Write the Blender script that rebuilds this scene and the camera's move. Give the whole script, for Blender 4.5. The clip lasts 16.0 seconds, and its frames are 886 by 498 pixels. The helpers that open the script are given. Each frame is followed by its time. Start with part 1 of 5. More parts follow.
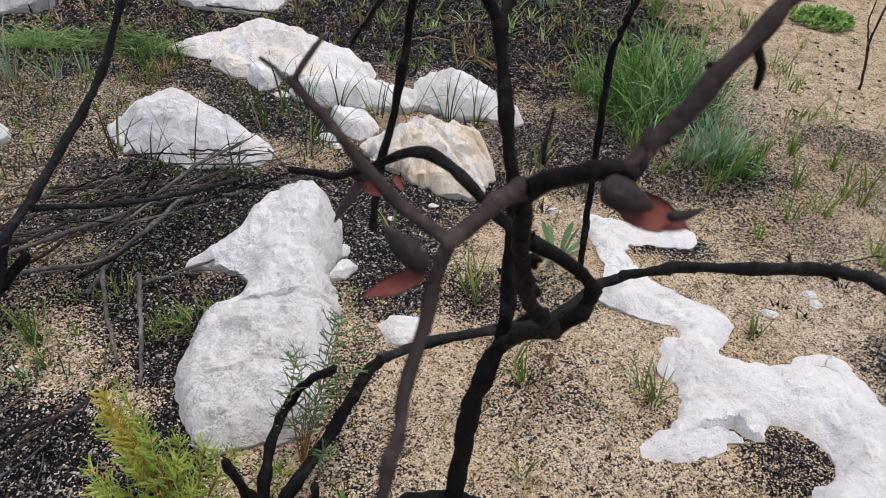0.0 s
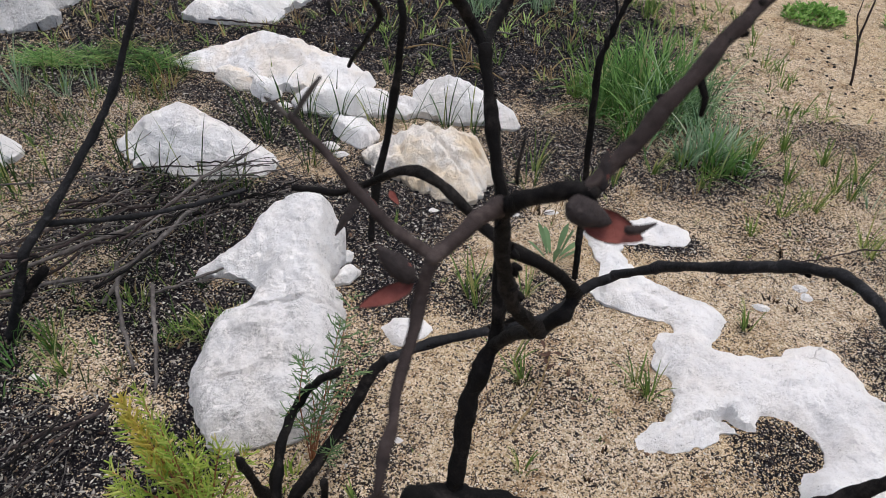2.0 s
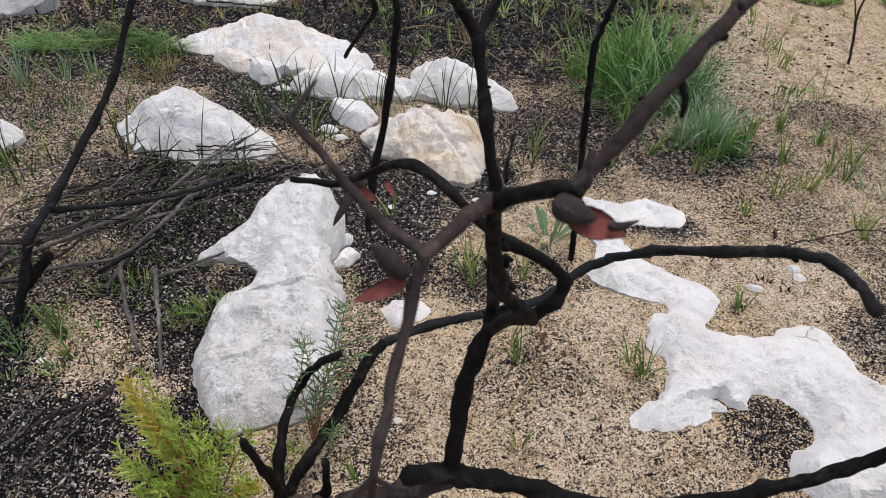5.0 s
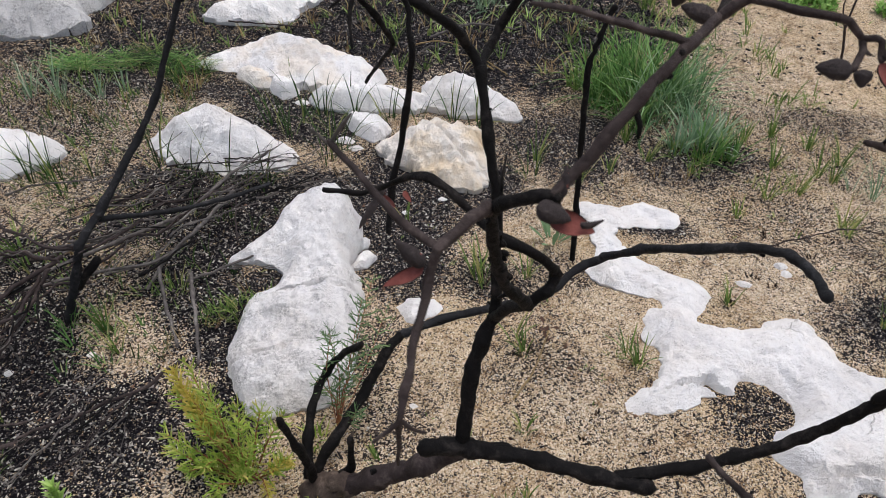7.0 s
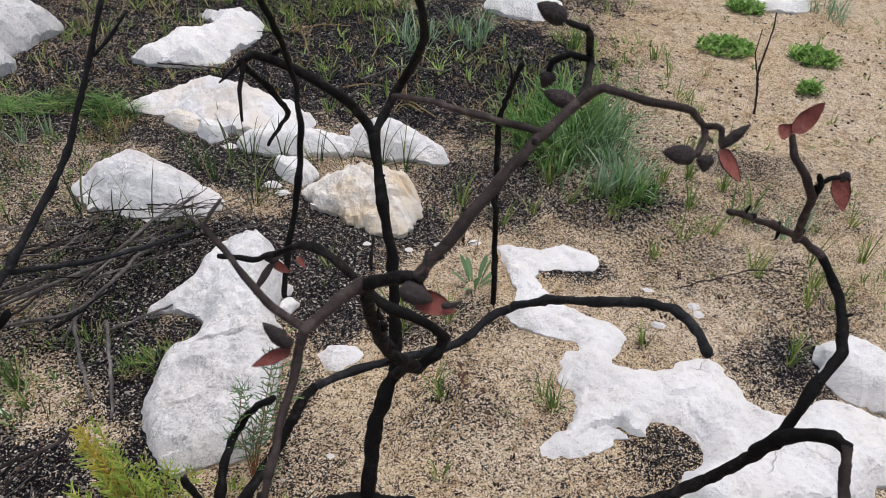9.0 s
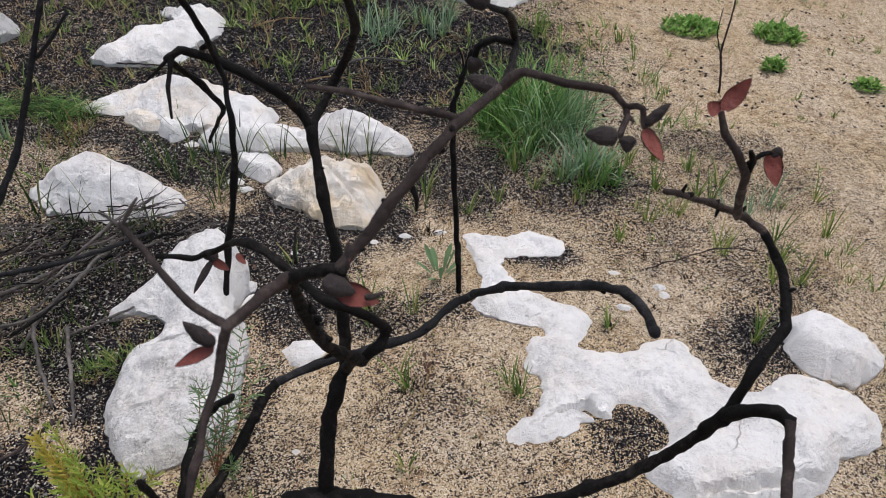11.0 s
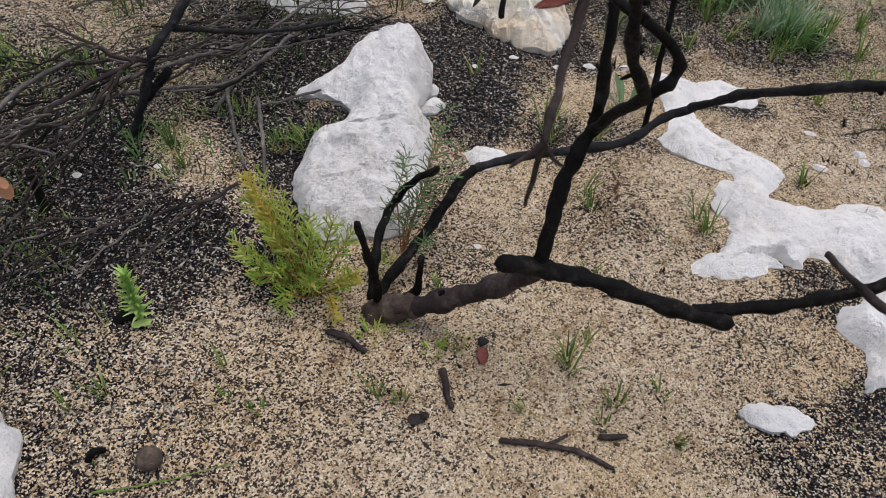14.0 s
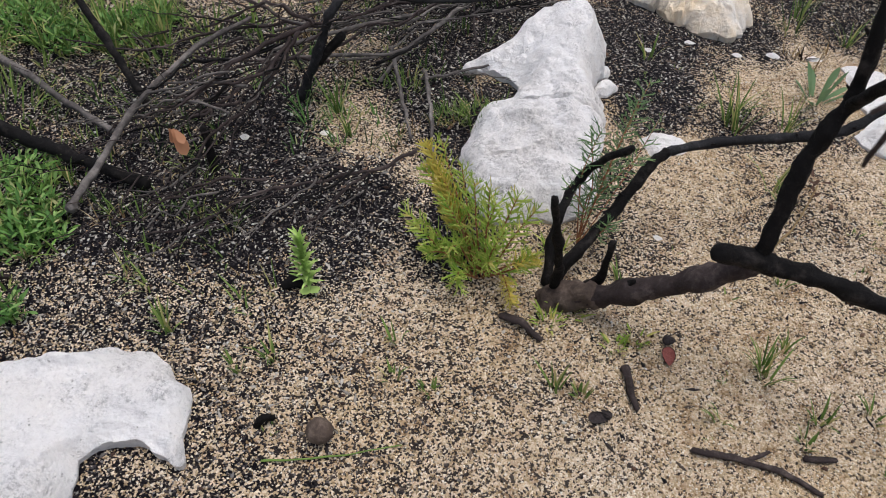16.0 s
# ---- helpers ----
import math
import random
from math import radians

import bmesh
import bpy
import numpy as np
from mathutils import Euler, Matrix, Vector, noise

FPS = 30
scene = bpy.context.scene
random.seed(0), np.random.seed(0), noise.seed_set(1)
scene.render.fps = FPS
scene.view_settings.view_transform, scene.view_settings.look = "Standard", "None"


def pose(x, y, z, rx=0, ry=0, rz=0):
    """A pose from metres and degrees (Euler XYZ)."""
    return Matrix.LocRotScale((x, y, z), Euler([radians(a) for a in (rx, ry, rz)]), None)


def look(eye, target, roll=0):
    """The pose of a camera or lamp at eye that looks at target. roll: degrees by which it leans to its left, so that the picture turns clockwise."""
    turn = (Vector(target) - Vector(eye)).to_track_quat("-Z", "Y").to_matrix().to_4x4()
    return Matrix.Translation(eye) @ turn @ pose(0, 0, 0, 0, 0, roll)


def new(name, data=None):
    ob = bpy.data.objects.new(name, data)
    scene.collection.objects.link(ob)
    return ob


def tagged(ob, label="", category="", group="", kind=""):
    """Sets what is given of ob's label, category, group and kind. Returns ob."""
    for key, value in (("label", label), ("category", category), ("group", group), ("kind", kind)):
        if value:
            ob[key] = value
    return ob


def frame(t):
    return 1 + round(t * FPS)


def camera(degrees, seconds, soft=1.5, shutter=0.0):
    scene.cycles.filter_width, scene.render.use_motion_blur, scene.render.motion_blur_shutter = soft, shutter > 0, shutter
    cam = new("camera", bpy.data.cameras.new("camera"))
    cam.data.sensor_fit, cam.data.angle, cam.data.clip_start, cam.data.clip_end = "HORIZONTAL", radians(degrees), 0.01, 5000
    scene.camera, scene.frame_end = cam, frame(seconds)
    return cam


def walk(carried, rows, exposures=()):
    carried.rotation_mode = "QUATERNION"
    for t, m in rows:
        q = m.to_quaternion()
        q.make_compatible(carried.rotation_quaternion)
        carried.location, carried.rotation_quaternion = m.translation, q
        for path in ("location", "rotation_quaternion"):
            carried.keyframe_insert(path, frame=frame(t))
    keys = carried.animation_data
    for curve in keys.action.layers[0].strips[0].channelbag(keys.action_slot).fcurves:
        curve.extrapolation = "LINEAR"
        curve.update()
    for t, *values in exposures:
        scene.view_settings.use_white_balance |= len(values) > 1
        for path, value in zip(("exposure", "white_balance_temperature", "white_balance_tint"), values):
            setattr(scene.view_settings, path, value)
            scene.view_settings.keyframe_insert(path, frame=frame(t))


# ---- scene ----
cam = camera(60.4, 16.0, soft=0.75)
cam.data.dof.use_dof, cam.data.dof.focus_distance, cam.data.dof.aperture_fstop = True, 1.6, 10.0
PATH = [
    (0, (0.183, 0.173, 1.139), (0.146, 1.718, -0.131), 0.8),
    (0.5, (0.19, 0.133, 1.179), (0.188, 1.699, -0.065), 0.8),
    (1, (0.186, 0.139, 1.179), (0.166, 1.705, -0.064), -0.1),
    (1.5, (0.186, 0.139, 1.174), (0.138, 1.688, -0.09), -0.7),
    (2, (0.198, 0.132, 1.186), (0.145, 1.675, -0.085), -0.9),
    (2.5, (0.196, 0.135, 1.179), (0.147, 1.676, -0.095), -1.0),
    (3, (0.191, 0.131, 1.176), (0.129, 1.675, -0.094), -1.4),
    (3.5, (0.19, 0.137, 1.181), (0.153, 1.665, -0.108), -0.7),
    (4, (0.201, 0.131, 1.181), (0.168, 1.66, -0.109), -0.7),
    (4.2, (0.202, 0.138, 1.185), (0.173, 1.662, -0.11), -0.6),
    (6.3, (0.21, 0.038, 1.277), (0.102, 1.53, -0.049), -2.7),
    (6.5, (0.21, 0.021, 1.289), (0.125, 1.529, -0.022), -2.1),
    (7, (0.211, 0.004, 1.303), (0.127, 1.517, -0.002), -2.6),
    (7.5, (0.231, 0.031, 1.33), (0.2, 1.578, 0.063), -1.6),
    (8, (0.25, 0.023, 1.335), (0.259, 1.589, 0.092), -0.6),
    (8.5, (0.27, 0.027, 1.338), (0.305, 1.578, 0.075), 0.2),
    (9, (0.293, 0.014, 1.359), (0.333, 1.571, 0.104), -0.2),
    (9.2, (0.292, 0.02, 1.349), (0.351, 1.581, 0.1), 0.2),
    (11.3, (0.357, 0.012, 1.357), (0.424, 1.55, 0.081), -2.0),
    (11.5, (0.355, 0.003, 1.359), (0.41, 1.542, 0.083), -2.1),
    (12, (0.338, 0.045, 1.357), (0.363, 1.546, 0.036), -2.2),
    (12.5, (0.281, 0.083, 1.373), (0.286, 1.568, 0.034), -1.1),
    (13, (0.203, 0.016, 1.327), (0.201, 1.506, -0.006), 0.3),
    (13.5, (0.138, -0.066, 1.238), (0.089, 1.36, -0.163), 1.3),
    (14, (0.113, -0.095, 1.161), (-0.02, 1.267, -0.297), 1.1),
    (14.5, (0.125, -0.095, 1.161), (-0.086, 1.257, -0.297), -0.9),
    (15, (0.072, -0.105, 1.131), (-0.207, 1.229, -0.333), -1.1),
    (15.5, (0.002, -0.098, 1.095), (-0.335, 1.224, -0.367), -1.3),
    (16, (-0.053, -0.085, 1.063), (-0.416, 1.242, -0.389), -1.8),
]
walk(cam, [(t, look(eye, target, roll)) for t, eye, target, roll in PATH],
     exposures=[(0.0, 0.08), (9.2, 0.08), (11.5, -0.03), (12.8, -0.06), (13.8, -0.12), (14.4, -0.07), (15.3, 0.07), (16.0, 0.07)])

# ---- world and light: a bright overcast sky ----
world = bpy.data.worlds.new("overcast_sky")
scene.world = world
world.use_nodes = True
wn, wl = world.node_tree.nodes, world.node_tree.links
sky = wn.new("ShaderNodeTexSky")
sky.sky_type, sky.sun_disc = "NISHITA", False
sky.sun_elevation, sky.sun_rotation = radians(78), radians(56)
sky.dust_density, sky.air_density = 4.0, 1.0
pale = wn.new("ShaderNodeHueSaturation")
pale.inputs["Saturation"].default_value = 0.75
wl.new(sky.outputs[0], pale.inputs["Color"])
wl.new(pale.outputs[0], wn["Background"].inputs[0])
wn["Background"].inputs[1].default_value = 0.155
sun_data = bpy.data.lights.new("sun", "SUN")
sun_data.energy, sun_data.angle, sun_data.color = 1.35, radians(38), (0.985, 0.985, 1.0)
sun = new("sun", sun_data)
sun.matrix_world = look((0.9, 0.6, 6.0), (0, 0, 0))


# ---- materials ----
def shader(name, rough=0.8):
    m = bpy.data.materials.new(name)
    m.use_nodes = True
    n, l = m.node_tree.nodes, m.node_tree.links
    b = n["Principled BSDF"]
    b.inputs["Roughness"].default_value = rough
    b.inputs["Specular IOR Level"].default_value = 0.15
    return m, n, l, b


def ramp(n, l, src, stops):
    r = n.new("ShaderNodeValToRGB")
    while len(r.color_ramp.elements) < len(stops):
        r.color_ramp.elements.new(0.5)
    for e, (p, c) in zip(r.color_ramp.elements, stops):
        e.position, e.color = p, (*c, 1)
    l.new(src, r.inputs[0])
    return r.outputs[0]


def tex(n, l, kind, scale, coord, detail=4.0, rough=0.55):
    t = n.new(kind)
    t.inputs["Scale"].default_value = scale
    if kind == "ShaderNodeTexNoise":
        t.inputs["Detail"].default_value, t.inputs["Roughness"].default_value = detail, rough
    l.new(coord, t.inputs["Vector"])
    return t


def mix(n, l, fac, a, b, mode="MIX"):
    m = n.new("ShaderNodeMix")
    m.data_type, m.blend_type = "RGBA", mode
    for value, i in ((fac, 0), (a, 6), (b, 7)):
        if hasattr(value, "links"):
            l.new(value, m.inputs[i])
        else:
            m.inputs[i].default_value = value if i == 0 else (*value, 1)
    return m.outputs[2]


def maths(n, l, op, a, b=0.0, clamp=False):
    m = n.new("ShaderNodeMath")
    m.operation, m.use_clamp = op, clamp
    for i, v in enumerate((a, b)):
        if hasattr(v, "links"):
            l.new(v, m.inputs[i])
        else:
            m.inputs[i].default_value = v
    return m.outputs[0]


def bump(n, l, b, height, strength, distance):
    k = n.new("ShaderNodeBump")
    k.inputs["Strength"].default_value, k.inputs["Distance"].default_value = strength, distance
    l.new(height, k.inputs["Height"])
    l.new(k.outputs[0], b.inputs["Normal"])


def coords(n):
    return n.new("ShaderNodeTexCoord").outputs["Object"]


SAND = [(0.0, (0.20, 0.14, 0.085)), (0.15, (0.44, 0.35, 0.225)), (0.55, (0.635, 0.52, 0.39)), (0.85, (0.74, 0.645, 0.52)), (1.0, (0.84, 0.785, 0.69))]
ASH = [(0.0, (0.005, 0.0045, 0.006)), (0.6, (0.011, 0.0100, 0.0118)), (0.82, (0.040, 0.034, 0.036)), (0.93, (0.12, 0.108, 0.104)), (1.0, (0.30, 0.275, 0.255))]


def sand_material():
    m, n, l, b = shader("burnt_coarse_sand", 0.95)
    b.inputs["Specular IOR Level"].default_value = 0.05
    c = coords(n)
    cell = tex(n, l, "ShaderNodeTexVoronoi", 320, c)
    fine = tex(n, l, "ShaderNodeTexVoronoi", 620, c)
    sep = n.new("ShaderNodeSeparateColor")
    l.new(cell.outputs["Color"], sep.inputs[0])
    att = n.new("ShaderNodeAttribute")
    att.attribute_name = "ash"
    patch = tex(n, l, "ShaderNodeTexNoise", 11, c, 6, 0.7)
    clump = tex(n, l, "ShaderNodeTexNoise", 105, c, 3, 0.6)
    crumb = tex(n, l, "ShaderNodeTexNoise", 42, c, 4, 0.65)
    amount = maths(n, l, "ADD", maths(n, l, "SUBTRACT", maths(n, l, "MULTIPLY", att.outputs["Fac"], 1.22), 0.035), maths(n, l, "MULTIPLY", maths(n, l, "SUBTRACT", patch.outputs["Fac"], 0.5), 1.0), True)
    level = maths(n, l, "ADD", maths(n, l, "MULTIPLY", amount, 0.93), 0.13)
    level = maths(n, l, "ADD", level, maths(n, l, "MULTIPLY", maths(n, l, "SUBTRACT", clump.outputs["Fac"], 0.5), 1.4))
    level = maths(n, l, "ADD", level, maths(n, l, "MULTIPLY", maths(n, l, "SUBTRACT", crumb.outputs["Fac"], 0.5), 0.9))
    dark = maths(n, l, "LESS_THAN", sep.outputs[0], level)
    lump = tex(n, l, "ShaderNodeTexVoronoi", 125, c)
    lsep = n.new("ShaderNodeSeparateColor")
    l.new(lump.outputs["Color"], lsep.inputs[0])
    bits = maths(n, l, "LESS_THAN", lsep.outputs[0], maths(n, l, "ADD", maths(n, l, "MULTIPLY", amount, 0.35), 0.03))
    core = maths(n, l, "LESS_THAN", lump.outputs["Distance"], maths(n, l, "MULTIPLY", lsep.outputs[1], 0.62))
    dark = maths(n, l, "MAXIMUM", dark, maths(n, l, "MULTIPLY", bits, core))
    light = ramp(n, l, sep.outputs[1], SAND)
    stain = tex(n, l, "ShaderNodeTexNoise", 3.1, c, 3)
    light = mix(n, l, 1.0, light, ramp(n, l, stain.outputs["Fac"], [(0.35, (0.96, 0.87, 0.74)), (0.65, (1.04, 1.0, 0.96))]), "MULTIPLY")
    mottle = tex(n, l, "ShaderNodeTexNoise", 24, c, 6, 0.7)
    light = mix(n, l, 1.0, light, ramp(n, l, mottle.outputs["Fac"], [(0.36, (0.62, 0.54, 0.48)), (0.50, (1, 1, 1))]), "MULTIPLY")
    brown = mix(n, l, maths(n, l, "MULTIPLY", amount, 2.0, True), (0.085, 0.066, 0.053), ramp(n, l, sep.outputs[2], ASH))
    l.new(mix(n, l, dark, light, brown), b.inputs["Base Color"])
    h = maths(n, l, "ADD", maths(n, l, "MULTIPLY", cell.outputs["Distance"], -1.0), maths(n, l, "MULTIPLY", fine.outputs["Distance"], -0.4))
    h = maths(n, l, "ADD", h, maths(n, l, "MULTIPLY", clump.outputs["Fac"], 1.6))
    bump(n, l, b, h, 0.9, 0.004)
    return m


def grit_material(name, stops, rough=0.85):
    m, n, l, b = shader(name, rough)
    g = n.new("ShaderNodeNewGeometry")
    l.new(ramp(n, l, g.outputs["Random Per Island"], stops), b.inputs["Base Color"])
    return m


def rock_material(name, warm, grey=0.0, base_tone=1.0, crust=1.0):
    m, n, l, b = shader(name, 0.88)
    c = coords(n)
    big = tex(n, l, "ShaderNodeTexNoise", 4.5, c, 6, 0.65)
    mid = tex(n, l, "ShaderNodeTexNoise", 26, c, 9, 0.75)
    grain = tex(n, l, "ShaderNodeTexNoise", 150, c, 6, 0.85)
    fine = tex(n, l, "ShaderNodeTexNoise", 260, c, 5, 0.75)
    pits = tex(n, l, "ShaderNodeTexVoronoi", 150, c)
    k = base_tone
    base = ramp(n, l, big.outputs["Fac"], [(0.3, (0.78 * k, 0.755 * k, 0.74 * k)), (0.45, (0.85 * k, 0.825 * k, 0.81 * k)), (0.6, (0.87 * k, 0.85 * k, 0.835 * k)), (0.75, (0.84 * k, 0.795 * k, 0.755 * k))])
    # grey lichen crust: fine speckle that gathers in patches
    where = maths(n, l, "MULTIPLY", ramp(n, l, mid.outputs["Fac"], [(0.42, (0, 0, 0)), (0.60, (1, 1, 1))]), ramp(n, l, big.outputs["Fac"], [(0.46 + grey, (1, 1, 1)), (0.58 + grey, (0.10, 0.10, 0.10))]))
    speck = maths(n, l, "MULTIPLY", ramp(n, l, grain.outputs["Fac"], [(0.46, (0, 0, 0)), (0.57, (1, 1, 1))]), maths(n, l, "ADD", maths(n, l, "MULTIPLY", where, 0.78 * crust), 0.07 * crust))
    base = mix(n, l, speck, base, (0.27, 0.26, 0.255))
    dust = ramp(n, l, fine.outputs["Fac"], [(0.30, (0.50, 0.49, 0.47)), (0.45, (1, 1, 1))])
    base = mix(n, l, 0.4, base, dust, "MULTIPLY")
    # small pits: their shade is put into the base colour, over the bump
    hole = maths(n, l, "MULTIPLY", ramp(n, l, pits.outputs["Distance"], [(0.10, (1, 1, 1)), (0.30, (0, 0, 0))]), ramp(n, l, mid.outputs["Fac"], [(0.50, (0, 0, 0)), (0.60, (1, 1, 1))]))
    base = mix(n, l, maths(n, l, "MULTIPLY", hole, 0.6), base, (0.28, 0.26, 0.24))
    bend = n.new("ShaderNodeVectorMath")
    bend.operation = "MULTIPLY_ADD"
    bend.inputs[1].default_value = (0.09, 0.09, 0.09)
    l.new(tex(n, l, "ShaderNodeTexNoise", 11, c, 5, 0.6).outputs["Color"], bend.inputs[0])
    l.new(c, bend.inputs[2])
    line = n.new("ShaderNodeTexVoronoi")
    line.feature = "DISTANCE_TO_EDGE"
    line.inputs["Scale"].default_value = 4.5
    l.new(bend.outputs[0], line.inputs["Vector"])
    hair = ramp(n, l, line.outputs["Distance"], [(0.0, (1, 1, 1)), (0.010, (0, 0, 0))])
    some = tex(n, l, "ShaderNodeTexNoise", 3.3, c, 2)
    hair = maths(n, l, "MULTIPLY", hair, ramp(n, l, some.outputs["Fac"], [(0.62, (0, 0, 0)), (0.70, (1, 1, 1))]))
    base = mix(n, l, maths(n, l, "MULTIPLY", hair, 0.4), base, (0.20, 0.19, 0.18))
    if warm > .5:
        base = mix(n, l, 1.0, base, (1.0, 0.955, 0.88), "MULTIPLY")
    if warm:
        st = tex(n, l, "ShaderNodeTexNoise", 7.5, c, 4, 0.6)
        base = mix(n, l, maths(n, l, "MULTIPLY", ramp(n, l, st.outputs["Fac"], [(0.44, (0, 0, 0)), (0.62, (1, 1, 1))]), warm), base, (0.80, 0.63, 0.42))
    l.new(base, b.inputs["Base Color"])
    crease = tex(n, l, "ShaderNodeTexNoise", 46, c, 5, 0.6)
    fold = maths(n, l, "ABSOLUTE", maths(n, l, "SUBTRACT", crease.outputs["Fac"], 0.5))
    chips = n.new("ShaderNodeTexVoronoi")
    chips.feature = "SMOOTH_F1"
    chips.inputs["Scale"].default_value = 22
    l.new(bend.outputs[0], chips.inputs["Vector"])
    h = maths(n, l, "ADD", mid.outputs["Fac"], maths(n, l, "MULTIPLY", chips.outputs["Distance"], 0.55))
    h = maths(n, l, "ADD", h, maths(n, l, "MULTIPLY", fold, 1.1))
    h = maths(n, l, "ADD", h, maths(n, l, "MULTIPLY", grain.outputs["Fac"], 0.14))
    h = maths(n, l, "ADD", h, maths(n, l, "MULTIPLY", fine.outputs["Fac"], maths(n, l, "ADD", maths(n, l, "MULTIPLY", where, 0.10), 0.02)))
    h = maths(n, l, "SUBTRACT", h, maths(n, l, "ADD", maths(n, l, "MULTIPLY", hole, 0.35), maths(n, l, "MULTIPLY", hair, 0.5)))
    bump(n, l, b, h, 0.95, 0.0125)
    return m


def bark_material(name, stops, scale=60, rough=0.75):
    m, n, l, b = shader(name, rough)
    c = coords(n)
    a = tex(n, l, "ShaderNodeTexNoise", scale, c, 8, 0.7)
    w = tex(n, l, "ShaderNodeTexNoise", 14, c, 4, 0.6)
    col = ramp(n, l, maths(n, l, "ADD", maths(n, l, "MULTIPLY", a.outputs["Fac"], 0.55), maths(n, l, "MULTIPLY", w.outputs["Fac"], 0.45)), stops)
    l.new(col, b.inputs["Base Color"])
    cell = tex(n, l, "ShaderNodeTexVoronoi", scale * 2.2, c)
    b.inputs["Specular IOR Level"].default_value = 0.12
    bump(n, l, b, maths(n, l, "ADD", a.outputs["Fac"], maths(n, l, "MULTIPLY", cell.outputs["Distance"], 0.25)), 0.8, 0.005)
    return m


def leaf_material(name, stops, rough=0.55):
    m, n, l, b = shader(name, rough)
    g = n.new("ShaderNodeNewGeometry")
    c = coords(n)
    k = tex(n, l, "ShaderNodeTexNoise", 22, c, 3)
    col = ramp(n, l, g.outputs["Random Per Island"], stops)
    l.new(mix(n, l, 0.6, col, ramp(n, l, k.outputs["Fac"], [(0.3, (0.6, 0.6, 0.6)), (0.7, (1.0, 1.0, 1.0))]), "MULTIPLY"), b.inputs["Base Color"])
    thin = n.new("ShaderNodeBsdfTranslucent")
    l.new(col, thin.inputs["Color"])
    both = n.new("ShaderNodeMixShader")
    both.inputs[0].default_value = 0.25
    l.new(b.outputs[0], both.inputs[1])
    l.new(thin.outputs[0], both.inputs[2])
    l.new(both.outputs[0], n["Material Output"].inputs["Surface"])
    return m


M_SAND = sand_material()
M_GRAIN = grit_material("sand_grain", SAND)
M_CHAR = grit_material("charcoal_bit", ASH)
M_CHIP = grit_material("pale_chip", [(0.0, (0.35, 0.31, 0.26)), (1.0, (0.72, 0.69, 0.64))])
M_BROWN = grit_material("burnt_brown_leaf", [(0.0, (0.025, 0.015, 0.012)), (0.5, (0.075, 0.042, 0.032)), (1.0, (0.21, 0.125, 0.08))])
M_SPECK = grit_material("brown_black_grit", [(0.0, (0.008, 0.0072, 0.0085)), (0.35, (0.022, 0.019, 0.020)), (0.65, (0.065, 0.049, 0.042)), (1.0, (0.20, 0.15, 0.11))])
M_ROCK = rock_material("white_limestone", 0.10, -0.06, 1.03, 0.55)
M_PIT = rock_material("pitted_limestone", 0.08, 0.03, 1.03, 0.85)
M_WARM = rock_material("ochre_stained_limestone", 0.8, -0.08, 1.03, 0.6)
M_HALF = rock_material("lightly_stained_limestone", 0.32, -0.08, 1.03, 0.6)
M_OLD = rock_material("grey_weathered_limestone", 0.0, 0.16, 0.85)
# the ramp's pale end paints gloss highlights into the black bark
M_BARK = bark_material("charred_bark", [(0.30, (0.003, 0.003, 0.003)), (0.52, (0.0075, 0.0066, 0.0064)), (0.70, (0.045, 0.038, 0.035))])
M_BARKB = bark_material("scorched_brown_bark", [(0.30, (0.012, 0.009, 0.009)), (0.52, (0.048, 0.036, 0.034)), (0.70, (0.14, 0.11, 0.10))])
# charred bark again, with a bluish grey sheen painted into its colour
M_CHARG = bark_material("charred_bark_painted_sheen", [(0.30, (0.006, 0.006, 0.0065)), (0.54, (0.022, 0.0215, 0.023)), (0.74, (0.09, 0.088, 0.092))])
M_STUMP = bark_material("root_crown_bark", [(0.30, (0.03, 0.022, 0.018)), (0.52, (0.09, 0.066, 0.053)), (0.72, (0.26, 0.20, 0.155))])
M_TWIG = bark_material("grey_dead_twig", [(0.30, (0.03, 0.027, 0.026)), (0.5, (0.11, 0.097, 0.09)), (0.72, (0.30, 0.27, 0.245))])
M_HUSK = bark_material("scorched_husk", [(0.30, (0.02, 0.017, 0.016)), (0.55, (0.048, 0.039, 0.038)), (0.75, (0.13, 0.10, 0.095))], 120)
M_RED = bark_material("red_husk_lining", [(0.30, (0.13, 0.036, 0.030)), (0.55, (0.25, 0.082, 0.067)), (0.75, (0.38, 0.18, 0.15))], 70, 0.6)
M_GRASS = leaf_material("green_grass", [(0.0, (0.085, 0.15, 0.035)), (0.55, (0.19, 0.30, 0.07)), (0.85, (0.32, 0.41, 0.12)), (1.0, (0.55, 0.45, 0.20))])
M_CLUMP = leaf_material("deep_green_grass", [(0.0, (0.05, 0.13, 0.03)), (0.5, (0.14, 0.29, 0.075)), (0.9, (0.30, 0.46, 0.15)), (1.0, (0.55, 0.50, 0.26))])
M_BLUEG = leaf_material("blue_green_grass", [(0.0, (0.07, 0.15, 0.065)), (0.6, (0.22, 0.36, 0.17)), (1.0, (0.52, 0.64, 0.40))])
M_GREY = leaf_material("grey_green_grass", [(0.0, (0.16, 0.28, 0.15)), (0.7, (0.36, 0.50, 0.31)), (1.0, (0.60, 0.68, 0.50))])
M_DARKG = leaf_material("dark_green_blade", [(0.0, (0.02, 0.04, 0.012)), (0.6, (0.06, 0.12, 0.03)), (0.85, (0.13, 0.20, 0.05)), (1.0, (0.30, 0.30, 0.10))])
